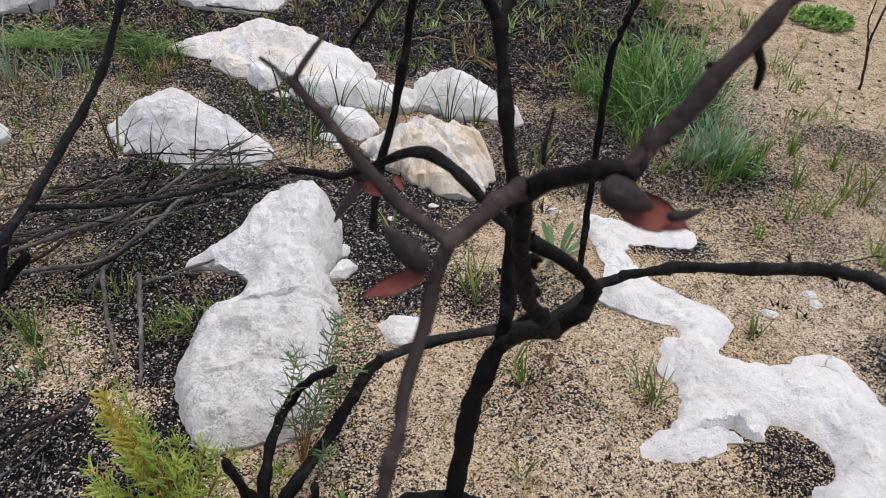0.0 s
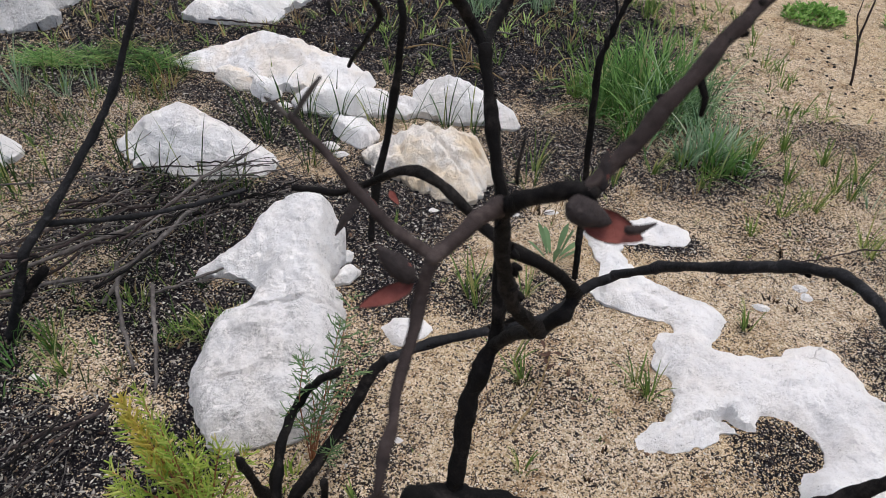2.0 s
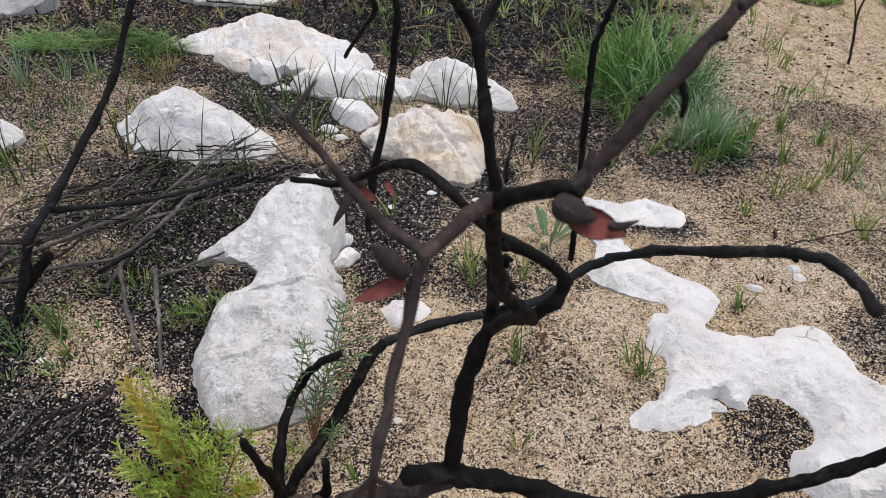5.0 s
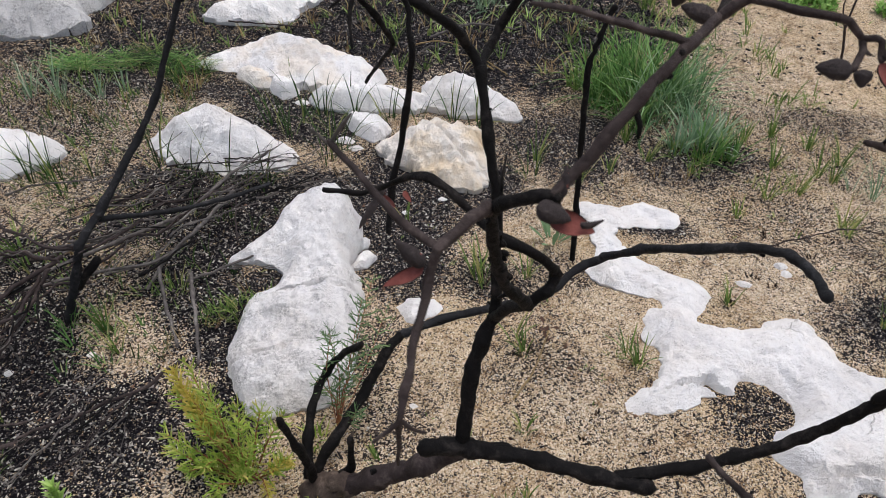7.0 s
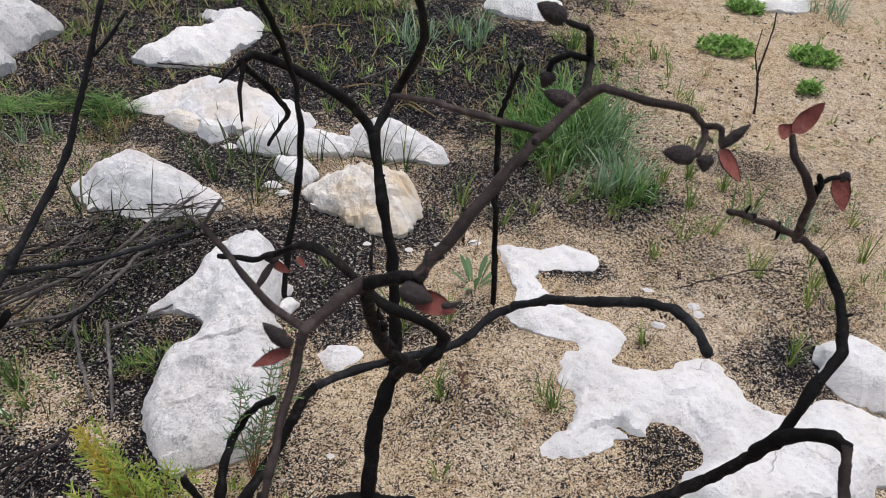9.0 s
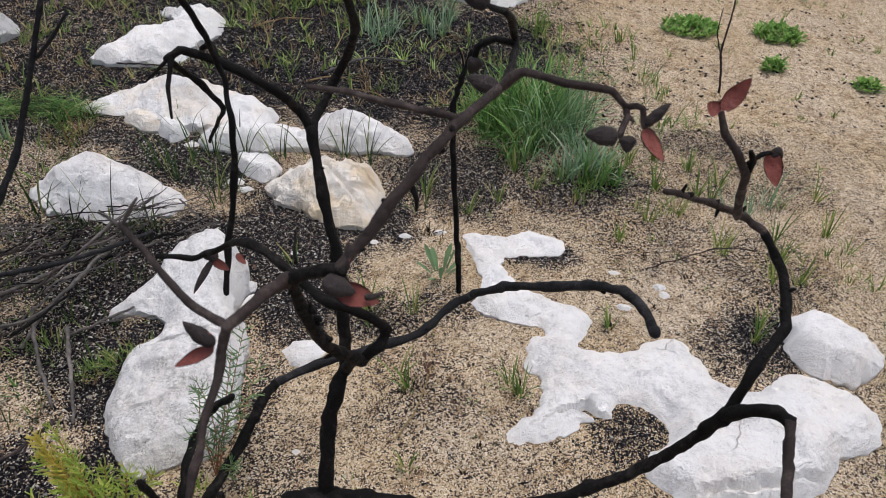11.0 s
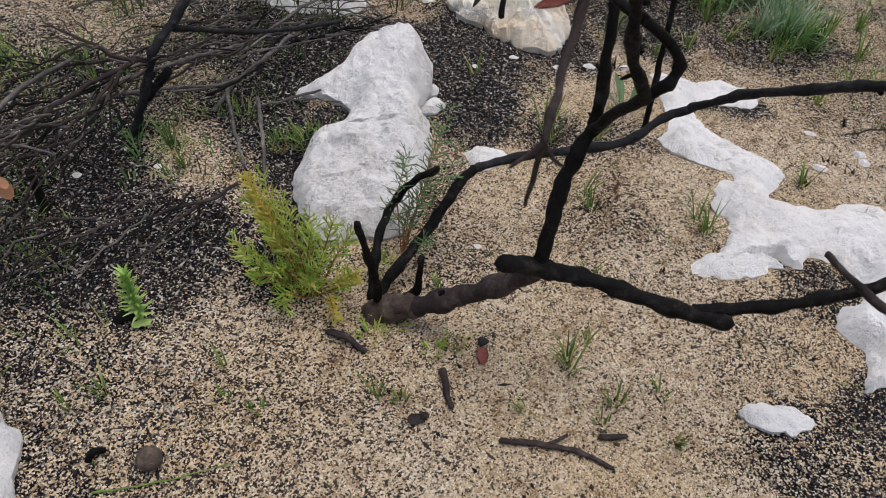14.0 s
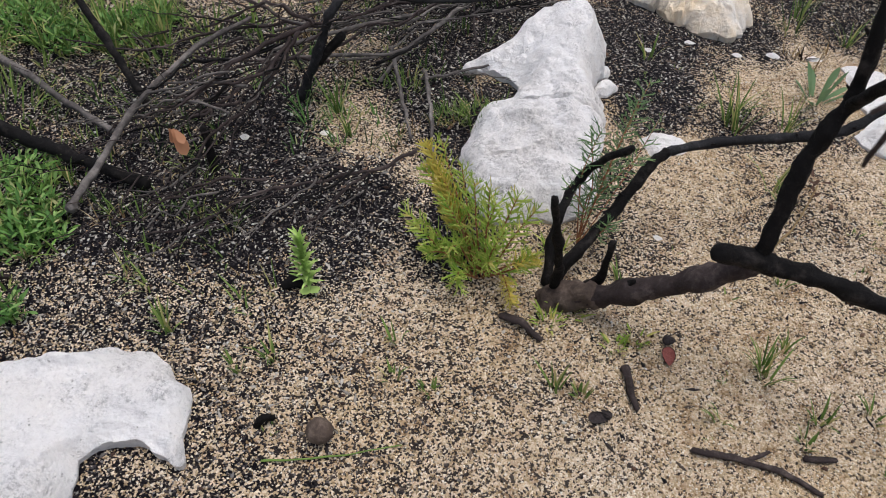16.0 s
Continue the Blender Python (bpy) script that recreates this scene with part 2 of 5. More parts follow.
M_LIME = leaf_material("yellow_green_foliage", [(0.0, (0.24, 0.40, 0.06)), (0.5, (0.42, 0.54, 0.10)), (0.85, (0.60, 0.63, 0.18)), (1.0, (0.72, 0.56, 0.18))])
M_NEEDLE = leaf_material("blue_green_needle", [(0.0, (0.09, 0.17, 0.07)), (0.7, (0.19, 0.31, 0.13)), (1.0, (0.32, 0.44, 0.18))])
M_FRESH = leaf_material("fresh_green_leaf", [(0.0, (0.34, 0.52, 0.13)), (1.0, (0.60, 0.76, 0.27))])
M_LEAFY = leaf_material("bright_weed_leaf", [(0.0, (0.10, 0.22, 0.04)), (0.6, (0.22, 0.40, 0.09)), (1.0, (0.40, 0.56, 0.18))])
M_AGAVE = leaf_material("glaucous_leaf", [(0.0, (0.10, 0.20, 0.09)), (1.0, (0.26, 0.38, 0.20))])
M_YELLG = leaf_material("yellow_green_grass", [(0.0, (0.12, 0.19, 0.04)), (0.6, (0.28, 0.38, 0.09)), (1.0, (0.52, 0.52, 0.18))])
M_STUB = leaf_material("burnt_stubble", [(0.0, (0.012, 0.009, 0.008)), (0.7, (0.045, 0.028, 0.020)), (1.0, (0.15, 0.09, 0.05))])
M_DEAD = leaf_material("dry_straw", [(0.0, (0.18, 0.11, 0.05)), (0.7, (0.38, 0.27, 0.13)), (1.0, (0.52, 0.42, 0.25))])
M_LEAFBR = leaf_material("orange_brown_dead_leaf", [(0.0, (0.42, 0.19, 0.10)), (1.0, (0.58, 0.30, 0.17))])
M_STEM = bark_material("red_sprout_stem", [(0.3, (0.20, 0.06, 0.03)), (0.7, (0.42, 0.20, 0.10))])

# ---- ground ----
rng = random.Random(7)


def smooth(a, b, v):
    k = min(max((v - a) / (b - a), 0.0), 1.0)
    return k * k * (3 - 2 * k)


def gz(x, y):
    """Height of the soil: it falls gently towards +x."""
    s = x if -6 < x < 6 else math.copysign(6, x)
    z = -0.1 * (s - 0.15)
    z += 0.010 * noise.noise((x * 2.3, y * 2.3, 0.3)) + 0.004 * noise.noise((x * 9, y * 9, 4.1))
    return z


# soot: x, y, radius along x, radius along y, strength
SOOT = [(-0.02, 1.12, 0.06, 0.18, 0.45), (0.02, 0.95, 0.10, 0.10, 0.32), (0.24, 1.40, 0.14, 0.10, 0.6), (0.3, 3.0, 0.8, 0.7, 1.0), (-0.55, 2.12, 0.42, 0.13, 0.95), (-1.0, 2.25, 0.35, 0.10, 0.9), (-0.92, 2.66, 0.2, 0.2, 0.75), (1.25, 1.33, 0.12, 0.10, 0.95), (-0.35, 3.5, 0.8, 0.5, 0.8), (-0.29, 1.35, 0.08, 0.06, 1.0), (-0.55, 1.62, 0.42, 0.22, 1.0), (-0.15, 1.72, 0.30, 0.14, 0.95), (0.02, 1.52, 0.14, 0.22, 0.95), (0.12, 1.86, 0.30, 0.2, 0.85),
        (0.82, 1.02, 0.13, 0.11, 0.62), (0.72, 1.66, 0.12, 0.05, 0.9), (1.22, 1.32, 0.17, 0.13, 0.55), (0.85, 2.0, 0.34, 0.17, 0.72), (0.5, 2.05, 0.3, 0.25, 0.75),
        (-0.95, 1.02, 0.45, 0.25, 0.75), (-0.60, 0.92, 0.28, 0.15, 0.85), (-0.36, 1.22, 0.10, 0.16, 0.95), (0.15, 2.9, 0.9, 0.6, 0.85), (-0.48, 1.30, 0.16, 0.2, 0.9),
        (-0.55, 2.20, 0.35, 0.12, 0.8), (-0.9, 2.35, 0.5, 0.3, 0.65), (-0.31, 0.88, 0.09, 0.12, 0.9), (0.72, 0.62, 0.2, 0.13, 0.5), (-1.0, 0.68, 0.25, 0.15, 0.7), (-0.70, 1.0, 0.2, 0.16, 0.9), (-0.9, 1.3, 0.3, 0.2, 0.75), (-1.25, 1.1, 0.3, 0.3, 0.7), (-0.42, 1.48, 0.2, 0.12, 1.0), (-0.3, 1.0, 0.06, 0.1, 0.8), (-1.1, 2.0, 0.3, 0.15, 0.6),
        (-1.3, 1.4, 0.4, 0.4, 0.5), (-1.0, 3.2, 1.0, 0.6, 0.7), (0.6, 3.9, 0.8, 0.4, 0.7), (0.95, 0.74, 0.2, 0.12, 0.7), (1.4, 2.3, 0.3, 0.12, 0.5), (-0.74, 0.27, 0.06, 0.08, 0.95), (-0.85, 0.79, 0.48, 0.16, 0.95), (-0.5, 0.80, 0.14, 0.07, 0.7), (-0.76, 1.14, 0.12, 0.2, 0.9), (0.43, 1.45, 0.1, 0.08, 0.5), (0.22, 1.42, 0.12, 0.1, 0.55), (-0.3, 2.08, 0.28, 0.13, 0.9), (-0.05, 1.68, 0.25, 0.18, 1.0), (-0.15, 2.66, 0.6, 0.18, 0.9), (1.05, 1.78, 0.25, 0.2, 0.38), (1.35, 1.6, 0.2, 0.22, 0.42), (0.35, 1.15, 0.15, 0.2, 0.28), (1.5, 2.1, 0.3, 0.2, 0.35)]
CLEAN = [(-0.56, 1.14, 0.09, 0.13), (-0.85, 1.62, 0.18, 0.10), (-0.70, 2.12, 0.2, 0.07)]


def soot(x, y):
    a = 0.13 + 0.18 * noise.noise((x * 1.7, y * 1.7, 8.0)) + 0.19 * smooth(.9, .5, y) * smooth(.1, -.4, x) + 0.27 * smooth(-0.35, -0.75, x) - 0.05 * smooth(.85, .65, y) * smooth(-.1, .2, x) + 0.25 * smooth(1.9, 2.4, y) * smooth(1.6, 1.0, x)
    a += (0.22 - 0.14 * smooth(0.9, 1.5, x) - a) * smooth(1.8, 2.8, math.hypot(x - 0.1, y - 1.7))
    a -= 0.10 * smooth(1.0, 1.4, x) * smooth(2.2, 2.6, y)
    wob = 0.30 * noise.noise((x * 6, y * 6, 1.0)) + 0.26 * noise.noise((x * 17, y * 17, 5.0))
    for cx, cy, rx, ry, k in SOOT:
        d = math.hypot((x - cx) / rx, (y - cy) / ry) + wob
        a = max(a, k * (1 - smooth(0.5, 1.35, d)))
    for cx, cy, rx, ry in CLEAN:
        a *= smooth(0.6, 1.3, math.hypot((x - cx) / rx, (y - cy) / ry) + wob) * .6 + .4
    return a


def build(name, verts, faces, mat, parent=None, label="", smooth_faces=True):
    me = bpy.data.meshes.new(name)
    me.from_pydata(verts, [], faces)
    me.materials.append(mat)
    if smooth_faces:
        me.polygons.foreach_set("use_smooth", [True] * len(me.polygons))
    me.update()
    ob = new(name, me)
    if parent:
        ob.parent = parent
    if label:
        ob["label"] = label
    return ob


def axis(lo, hi, step, far):
    near = list(np.arange(lo, hi + 1e-6, step))
    out = [0.15, 0.4, 1, 2.5, 6, 15, 40, far]
    return [lo - o for o in reversed(out)] + near + [hi + o for o in out]


xs, ys = axis(-2.6, 3.4, 0.03, 300), axis(-1.2, 5.4, 0.03, 300)
gv = [(x, y, gz(x, y)) for y in ys for x in xs]
nx = len(xs)
gf = [(j * nx + i, j * nx + i + 1, (j + 1) * nx + i + 1, (j + 1) * nx + i) for j in range(len(ys) - 1) for i in range(nx - 1)]
ground = build("ground", gv, gf, M_SAND)
ash = ground.data.attributes.new("ash", "FLOAT", "POINT")
ash.data.foreach_set("value", [soot(v[0], v[1]) if -4 < v[0] < 5 and v[1] < 7 else 0.22 for v in gv])
tagged(ground, "coarse cream sand mixed with black soot and charcoal specks", "ground", kind="structure")


# ---- rocks ----
def inside(px, py, poly):
    """Signed distance (positive inside) of many points from a closed polygon."""
    best = np.full(px.shape, 1e9)
    odd = np.zeros(px.shape, bool)
    for (ax, ay), (bx, by) in zip(poly, poly[1:] + poly[:1]):
        ex, ey = bx - ax, by - ay
        k = np.clip(((px - ax) * ex + (py - ay) * ey) / (ex * ex + ey * ey + 1e-12), 0, 1)
        best = np.minimum(best, np.hypot(px - ax - k * ex, py - ay - k * ey))
        cross = (ay > py) != (by > py)
        odd ^= cross & (px < (bx - ax) * (py - ay) / (by - ay + 1e-12) + ax)
    return np.where(odd, best, -best)


def spline(pts, per=6, closed=True):
    out, n = [], len(pts)
    for i in range(n if closed else n - 1):
        p = [np.array(pts[(i + k) % n] if closed else pts[min(max(i + k, 0), n - 1)], float) for k in (-1, 0, 1, 2)]
        for s in range(per):
            t = s / per
            out.append(tuple(0.5 * (2 * p[1] + (p[2] - p[0]) * t + (2 * p[0] - 5 * p[1] + 4 * p[2] - p[3]) * t * t + (3 * p[1] - p[0] - 3 * p[2] + p[3]) * t ** 3)))
    if not closed:
        out.append(tuple(float(v) for v in pts[-1]))
    return out


ROCKS = []


def facet(x, y, s, seed):
    """Chipped planes: each cell of the stone is a small tilted face."""
    dist, cells = noise.voronoi((x * s, y * s, seed))
    q = cells[0]
    h = noise.cell_vector((q[0] * 37 + 0.5, q[1] * 37 + 0.5, q[2] * 37))
    tilt = ((x * s - q[0]) * (h[0] - .5) + (y * s - q[1]) * (h[1] - .5)) / s * 1.5 + (h[2] - .5) * 0.05 / s
    return tilt * smooth(0.0, 0.3, dist[1] - dist[0])


def rock(label, outline, tops, edge, mat=M_ROCK, step=0.012, rough=1.0, cracks=(), name="boulder", group="", power=0.8, cliff=0.2, ragged=0.018, bulge=1.4, plain=True):
    """A limestone boulder: a plan outline, tops (x, y, height over the soil) and the width of its rounded shoulder."""
    poly = spline(outline, 3) if step > 0.005 else [(float(a), float(c)) for a, c in outline]
    ROCKS.append(poly)
    px, py = np.array(poly).T
    x0, x1, y0, y1 = px.min() - 0.03, px.max() + 0.03, py.min() - 0.03, py.max() + 0.03
    gx, gy = np.arange(x0, x1, step), np.arange(y0, y1, step)
    X, Y = np.meshgrid(gx, gy)
    seed = rng.uniform(0, 50)
    wob = np.array([[noise.noise((x * 14, y * 14, seed)) + 0.65 * noise.noise((x * 45, y * 45, seed)) for x in gx] for y in gy])
    Dd = inside(X, Y, poly) + min(ragged, edge * .4) * wob
    GY, GX = np.gradient(Dd, step)
    long_ = np.maximum(np.hypot(GX, GY), 0.5)
    GX, GY = GX / long_, GY / long_
    lip = min(0.006, edge * .3)
    at = np.array(tops, float)
    mx, my = at[:, 0].mean(), at[:, 1].mean()
    if len(tops) > 6 and plain:
        form = lambda u, v: [u * 0 + 1, u, v, u * u, u * v, v * v]
        fit = np.linalg.lstsq(np.array(form(at[:, 0] - mx, at[:, 1] - my)).T, at[:, 2], rcond=None)[0]
        top = np.clip(sum(c * q for c, q in zip(fit, form(X - mx, Y - my))), 0.022, at[:, 2].max() * 1.1)
    else:
        w = [1 / ((X - tx) ** 2 + (Y - ty) ** 2 + 0.0025) ** 1.3 for tx, ty, th in tops]
        top = sum(q * t[2] for q, t in zip(w, tops)) / sum(w)
    k = np.clip(Dd / edge, 0, 1)
    ledge = np.clip(np.array([[0.75 + 1.3 * noise.noise((x * 5, y * 5, seed + 40)) for x in gx] for y in gy]), 0.15, 1.5) * cliff
    Z = top * (ledge + (1 - ledge) * (1 - (1 - k) ** bulge) ** power)
    out = np.pad(Dd <= 0, 1, constant_values=True)
    rim = np.zeros(X.shape, bool)
    for a in range(3):
        for c in range(3):
            rim |= out[a:a + X.shape[0], c:c + X.shape[1]]
    verts, index = [], -np.ones(X.shape, int)
    for j in range(len(gy)):
        for i in range(len(gx)):
            d = Dd[j, i]
            if d < -step * 1.6:
                continue
            x, y = gx[i], gy[j]
            z = Z[j, i]
            if d > 0 and rim[j, i]:
                x, y = x - d * GX[j, i], y - d * GY[j, i]
                z = top[j, i] * ledge[j, i] * max(0.1, 1 + 1.1 * noise.noise((x * 9, y * 9, seed + 30)) + .8 * noise.noise((x * 30, y * 30, seed + 33)))
            if d > 0:
                f = min(1.0, d / 0.03)
                z += f * rough * (0.007 * noise.noise((x * 6, y * 6, seed + 3)) + facet(x + .015 * wob[j, i], y, 7, seed) * 0.22 + facet(x, y + .006 * wob[j, i], 20, seed + 9) * 0.16
                                  + 0.002 * noise.noise((x * 33, y * 33, seed + 5)) - 0.0035 * abs(noise.noise((x * 95, y * 95, seed + 8))) - 0.010 * max(0, noise.noise((x * 17, y * 17, seed + 12)) - .25)
                                  - 0.006 * (abs(noise.noise((x * 11 + .8 * wob[j, i], y * 11, seed + 15))) - .25) + 0.003 * noise.noise((x * 62, y * 62, seed + 17)))
                for ax, ay, bx, by, depth in cracks:
                    ex, ey = bx - ax, by - ay
                    t = min(max(((x - ax) * ex + (y - ay) * ey) / (ex * ex + ey * ey), 0), 1)
                    dist = math.hypot(x - ax - t * ex, y - ay - t * ey + 0.012 * noise.noise((x * 25, y * 25, seed)))
                    z -= depth * max(0, 1 - dist / (0.006 + .12 * depth))
            else:
                z = -0.03
                x, y = x + (lip - d) * GX[j, i], y + (lip - d) * GY[j, i]
            index[j, i] = len(verts)
            verts.append((x + 0.003 * rough * noise.noise((x * 50, y * 50, 2)), y + 0.003 * rough * noise.noise((x * 50, y * 50, 7)), gz(x, y) + z))
    faces = []
    for j in range(len(gy) - 1):
        for i in range(len(gx) - 1):
            q = (index[j, i], index[j, i + 1], index[j + 1, i + 1], index[j + 1, i])
            if min(q) >= 0:
                faces.append(tuple(int(v) for v in q))
    ob = build(name, verts, faces, mat)
    ob.data.set_sharp_from_angle(angle=radians(26))
    return tagged(ob, label, "rock", group)


rock("white limestone boulder with two lobes, grey pitting and a deep crack",
     [(-.237, .932), (-.195, .947), (-.155, .962), (-.10, .985), (-.06, 1.03), (-.05, 1.10), (-.055, 1.207), (-.058, 1.306), (-.075, 1.36), (-.098, 1.405), (-.092, 1.46), (-.08, 1.53), (-.105, 1.60), (-.155, 1.625), (-.21, 1.61), (-.265, 1.58), (-.300, 1.53),
      (-.335, 1.475), (-.38, 1.425), (-.420, 1.37), (-.36, 1.398), (-.298, 1.398), (-.262, 1.373), (-.275, 1.322), (-.31, 1.285), (-.327, 1.2), (-.332, 1.08), (-.292, 1.005)],
     [(-.22, .97, .035), (-.17, 1.06, .075), (-.16, 1.15, .105), (-.14, 1.22, .115), (-.22, 1.22, .075), (-.17, 1.30, .10), (-.24, 1.33, .03), (-.28, 1.29, .018), (-.27, 1.39, .015), (-.20, 1.39, .09), (-.15, 1.45, .145), (-.17, 1.53, .175), (-.26, 1.51, .125), (-.29, 1.45, .075), (-.33, 1.43, .045), (-.385, 1.40, .018),
      (-.30, 1.14, .035), (-.29, 1.06, .045), (-.07, 1.1, .06), (-.07, 1.28, .06), (-.10, 1.36, .09)], 0.045, mat=M_PIT, step=0.0055, rough=1.5, cliff=.3, ragged=.010, bulge=1.6, plain=False,
     cracks=[(-.255, 1.262, -.15, 1.275, .045), (-.15, 1.275, -.06, 1.30, .012), (-.32, 1.06, -.20, 1.085, .012), (-.20, 1.085, -.14, 1.11, .010), (-.27, .95, -.21, .99, .014), (-.10, 1.39, -.07, 1.50, .035), (-.36, 1.40, -.27, 1.44, .010)])
for shard in ([(-.096, 1.408), (-.06, 1.420), (-.038, 1.462), (-.060, 1.478), (-.088, 1.46)], [(-.092, 1.49), (-.066, 1.495), (-.062, 1.535), (-.086, 1.53)]):
    rock("thin broken limestone shard against a boulder", shard, [(shard[0][0] + .01, shard[0][1] + .012, .028), (shard[2][0], shard[2][1], .012)], 0.012, M_PIT, 0.0045, 1.6, name="stone", cliff=.4, group="limestone shards", ragged=.008)
rock("flat white limestone slab with scalloped edges, half sunk in sand",
     [(.50, 1.74), (.62, 1.74), (.70, 1.77), (.79, 1.72), (.75, 1.66), (.63, 1.66), (.60, 1.60), (.66, 1.52), (.80, 1.41), (.755, 1.32), (.765, 1.285), (.847, 1.28), (.908, 1.303), (1.003, 1.325), (1.046, 1.233), (1.072, 1.184),
      (1.15, 1.15), (1.28, 1.21), (1.42, 1.10), (1.37, .98), (1.27, .96), (1.17, .87), (1.02, .85), (.917, .824), (.815, .753), (.867, .851), (.82, .93), (.84, .99), (.88, 1.005), (.903, 1.045), (.90, 1.075), (.854, 1.11), (.803, 1.118),
      (.774, 1.072), (.70, 1.065), (.66, 1.03), (.532, 1.014), (.535, 1.041), (.622, 1.123), (.638, 1.208), (.599, 1.228), (.624, 1.308), (.661, 1.364), (.50, 1.42), (.53, 1.55)],
     [(.65, 1.70, .024), (.58, 1.5, .026), (.7, 1.25, .032), (.95, 1.2, .038), (1.0, 1.3, .022), (1.2, 1.05, .06), (1.0, .95, .045), (.55, 1.03, .018), (.66, 1.06, .045), (.7, 1.12, .045)], 0.05, step=0.0055, rough=1.3, cliff=.15, ragged=.012,
     cracks=[(.585, 1.052, .66, 1.083, .014), (.66, 1.085, .72, 1.100, .026), (.72, 1.098, .78, 1.065, .045), (.92, .87, 1.2, .90, .025), (.99, 1.31, 1.07, 1.18, .015)])
rock("pointed white limestone boulder behind dead twigs", [(-.74, 1.88), (-.66, 1.80), (-.53, 1.775), (-.43, 1.785), (-.33, 1.81), (-.31, 1.87), (-.36, 1.94), (-.48, 2.0), (-.60, 2.02), (-.71, 1.95)],
     [(-.545, 1.925, .168), (-.46, 1.90, .120), (-.39, 1.875, .075), (-.63, 1.91, .12), (-.69, 1.89, .07)], 0.10, step=0.006, rough=1.1, power=.9, cliff=.12, cracks=[(-.66, 1.93, -.5, 1.92, .012)])
rock("rounded limestone boulder stained ochre, with broken face", [(-.09, 1.94), (-.05, 1.89), (.03, 1.845), (.12, 1.79), (.19, 1.762), (.252, 1.792), (.272, 1.90), (.26, 1.99), (.12, 2.04), (-.04, 2.01)],
     [(.0, 1.94, .07), (.06, 1.96, .125), (.20, 1.95, .125), (.22, 1.84, .09)], 0.08, M_WARM, 0.006, 1.9, cracks=[(.10, 1.95, .2, 1.82, .025), (.2, 1.95, .28, 1.88, .025), (.16, 1.86, .25, 1.88, .02)])
rock("small split white stone beside burnt grass", [(-.20, 2.11), (-.16, 2.04), (-.09, 2.0), (-.05, 2.05), (-.08, 2.11), (-.16, 2.13)], [(-.13, 2.07, .05)], 0.025, step=0.007)
rock("long low white limestone boulder in burnt grass", [(-.31, 2.17), (-.15, 2.15), (.02, 2.17), (.08, 2.20), (.04, 2.26), (-.15, 2.29), (-.28, 2.26)], [(-.2, 2.22, .07), (-.02, 2.22, .065)], 0.055, step=.007, rough=1.5)
rock("domed white limestone boulder in burnt grass", [(.03, 2.22), (.10, 2.18), (.22, 2.16), (.34, 2.17), (.37, 2.23), (.30, 2.30), (.16, 2.33), (.06, 2.30)], [(.17, 2.25, .135), (.27, 2.24, .07)], 0.09, step=.007, rough=1.5, power=.85)
rock("broad white limestone boulder stained ochre underneath", [(-.75, 2.38), (-.60, 2.37), (-.52, 2.30), (-.38, 2.27), (-.2, 2.28), (-.10, 2.34), (-.12, 2.42), (-.3, 2.56), (-.5, 2.60), (-.66, 2.52)],
     [(-.42, 2.43, .115), (-.28, 2.40, .095), (-.62, 2.45, .05)], 0.14, M_HALF, .008, 1.5, power=.85)
rock("small ochre stone below a white boulder", [(-.60, 2.34), (-.53, 2.27), (-.46, 2.28), (-.48, 2.34), (-.56, 2.37)], [(-.53, 2.31, .045)], 0.025, M_WARM, name="stone", step=0.008)
rock("small white angular stone below a boulder", [(-.47, 2.27), (-.42, 2.22), (-.37, 2.25), (-.40, 2.30), (-.45, 2.31)], [(-.42, 2.26, .05)], 0.025, name="stone", step=0.008)
rock("white limestone boulder among burnt grass", [(-.82, 2.75), (-.68, 2.72), (-.50, 2.74), (-.46, 2.86), (-.38, 3.08), (-.42, 3.2), (-.56, 3.22), (-.70, 3.26), (-.60, 3.12), (-.70, 2.95)], [(-.64, 2.88, .09), (-.50, 3.0, .08)], 0.10, step=.009, rough=1.6)
rock("high white limestone outcrop with furrows", [(-1.7, 2.50), (-1.45, 2.48), (-1.28, 2.53), (-1.20, 2.60), (-1.25, 2.72), (-1.21, 2.80), (-1.16, 2.98), (-1.3, 3.08), (-1.7, 3.0)], [(-1.4, 2.72, .12), (-1.25, 2.9, .12), (-1.6, 2.8, .15)], 0.08, M_OLD, 0.012, 1.5)
rock("low white limestone rock in sand", [(-1.35, 1.68), (-1.12, 1.66), (-1.0, 1.74), (-.95, 1.80), (-1.05, 1.86), (-1.3, 1.90)], [(-1.15, 1.78, .06), (-1.25, 1.8, .07)], 0.05)
rock("white limestone block beside the slab", [(1.29, 1.36), (1.38, 1.40), (1.46, 1.36), (1.52, 1.28), (1.48, 1.20), (1.40, 1.17), (1.30, 1.24)], [(1.40, 1.30, .08)], 0.05, step=0.009)
rock("white limestone edge in sooty soil", [(1.58, 1.18), (1.7, 1.22), (1.8, 1.12), (1.7, 1.0), (1.58, 1.06)], [(1.68, 1.12, .07)], 0.05)
rock("smooth white limestone slab with a hollow edge", [(-1.0, .34), (-.88, .395), (-.80, .445), (-.73, .468), (-.67, .47), (-.605, .44), (-.583, .40), (-.565, .345), (-.557, .32), (-.60, .328), (-.65, .332), (-.69, .29), (-.69, .18), (-.9, .1), (-1.05, .2)],
     [(-.72, .40, .04), (-.85, .3, .06), (-.6, .36, .035)], 0.03, M_PIT, 0.005001, 1.1, cliff=.4, ragged=.008)
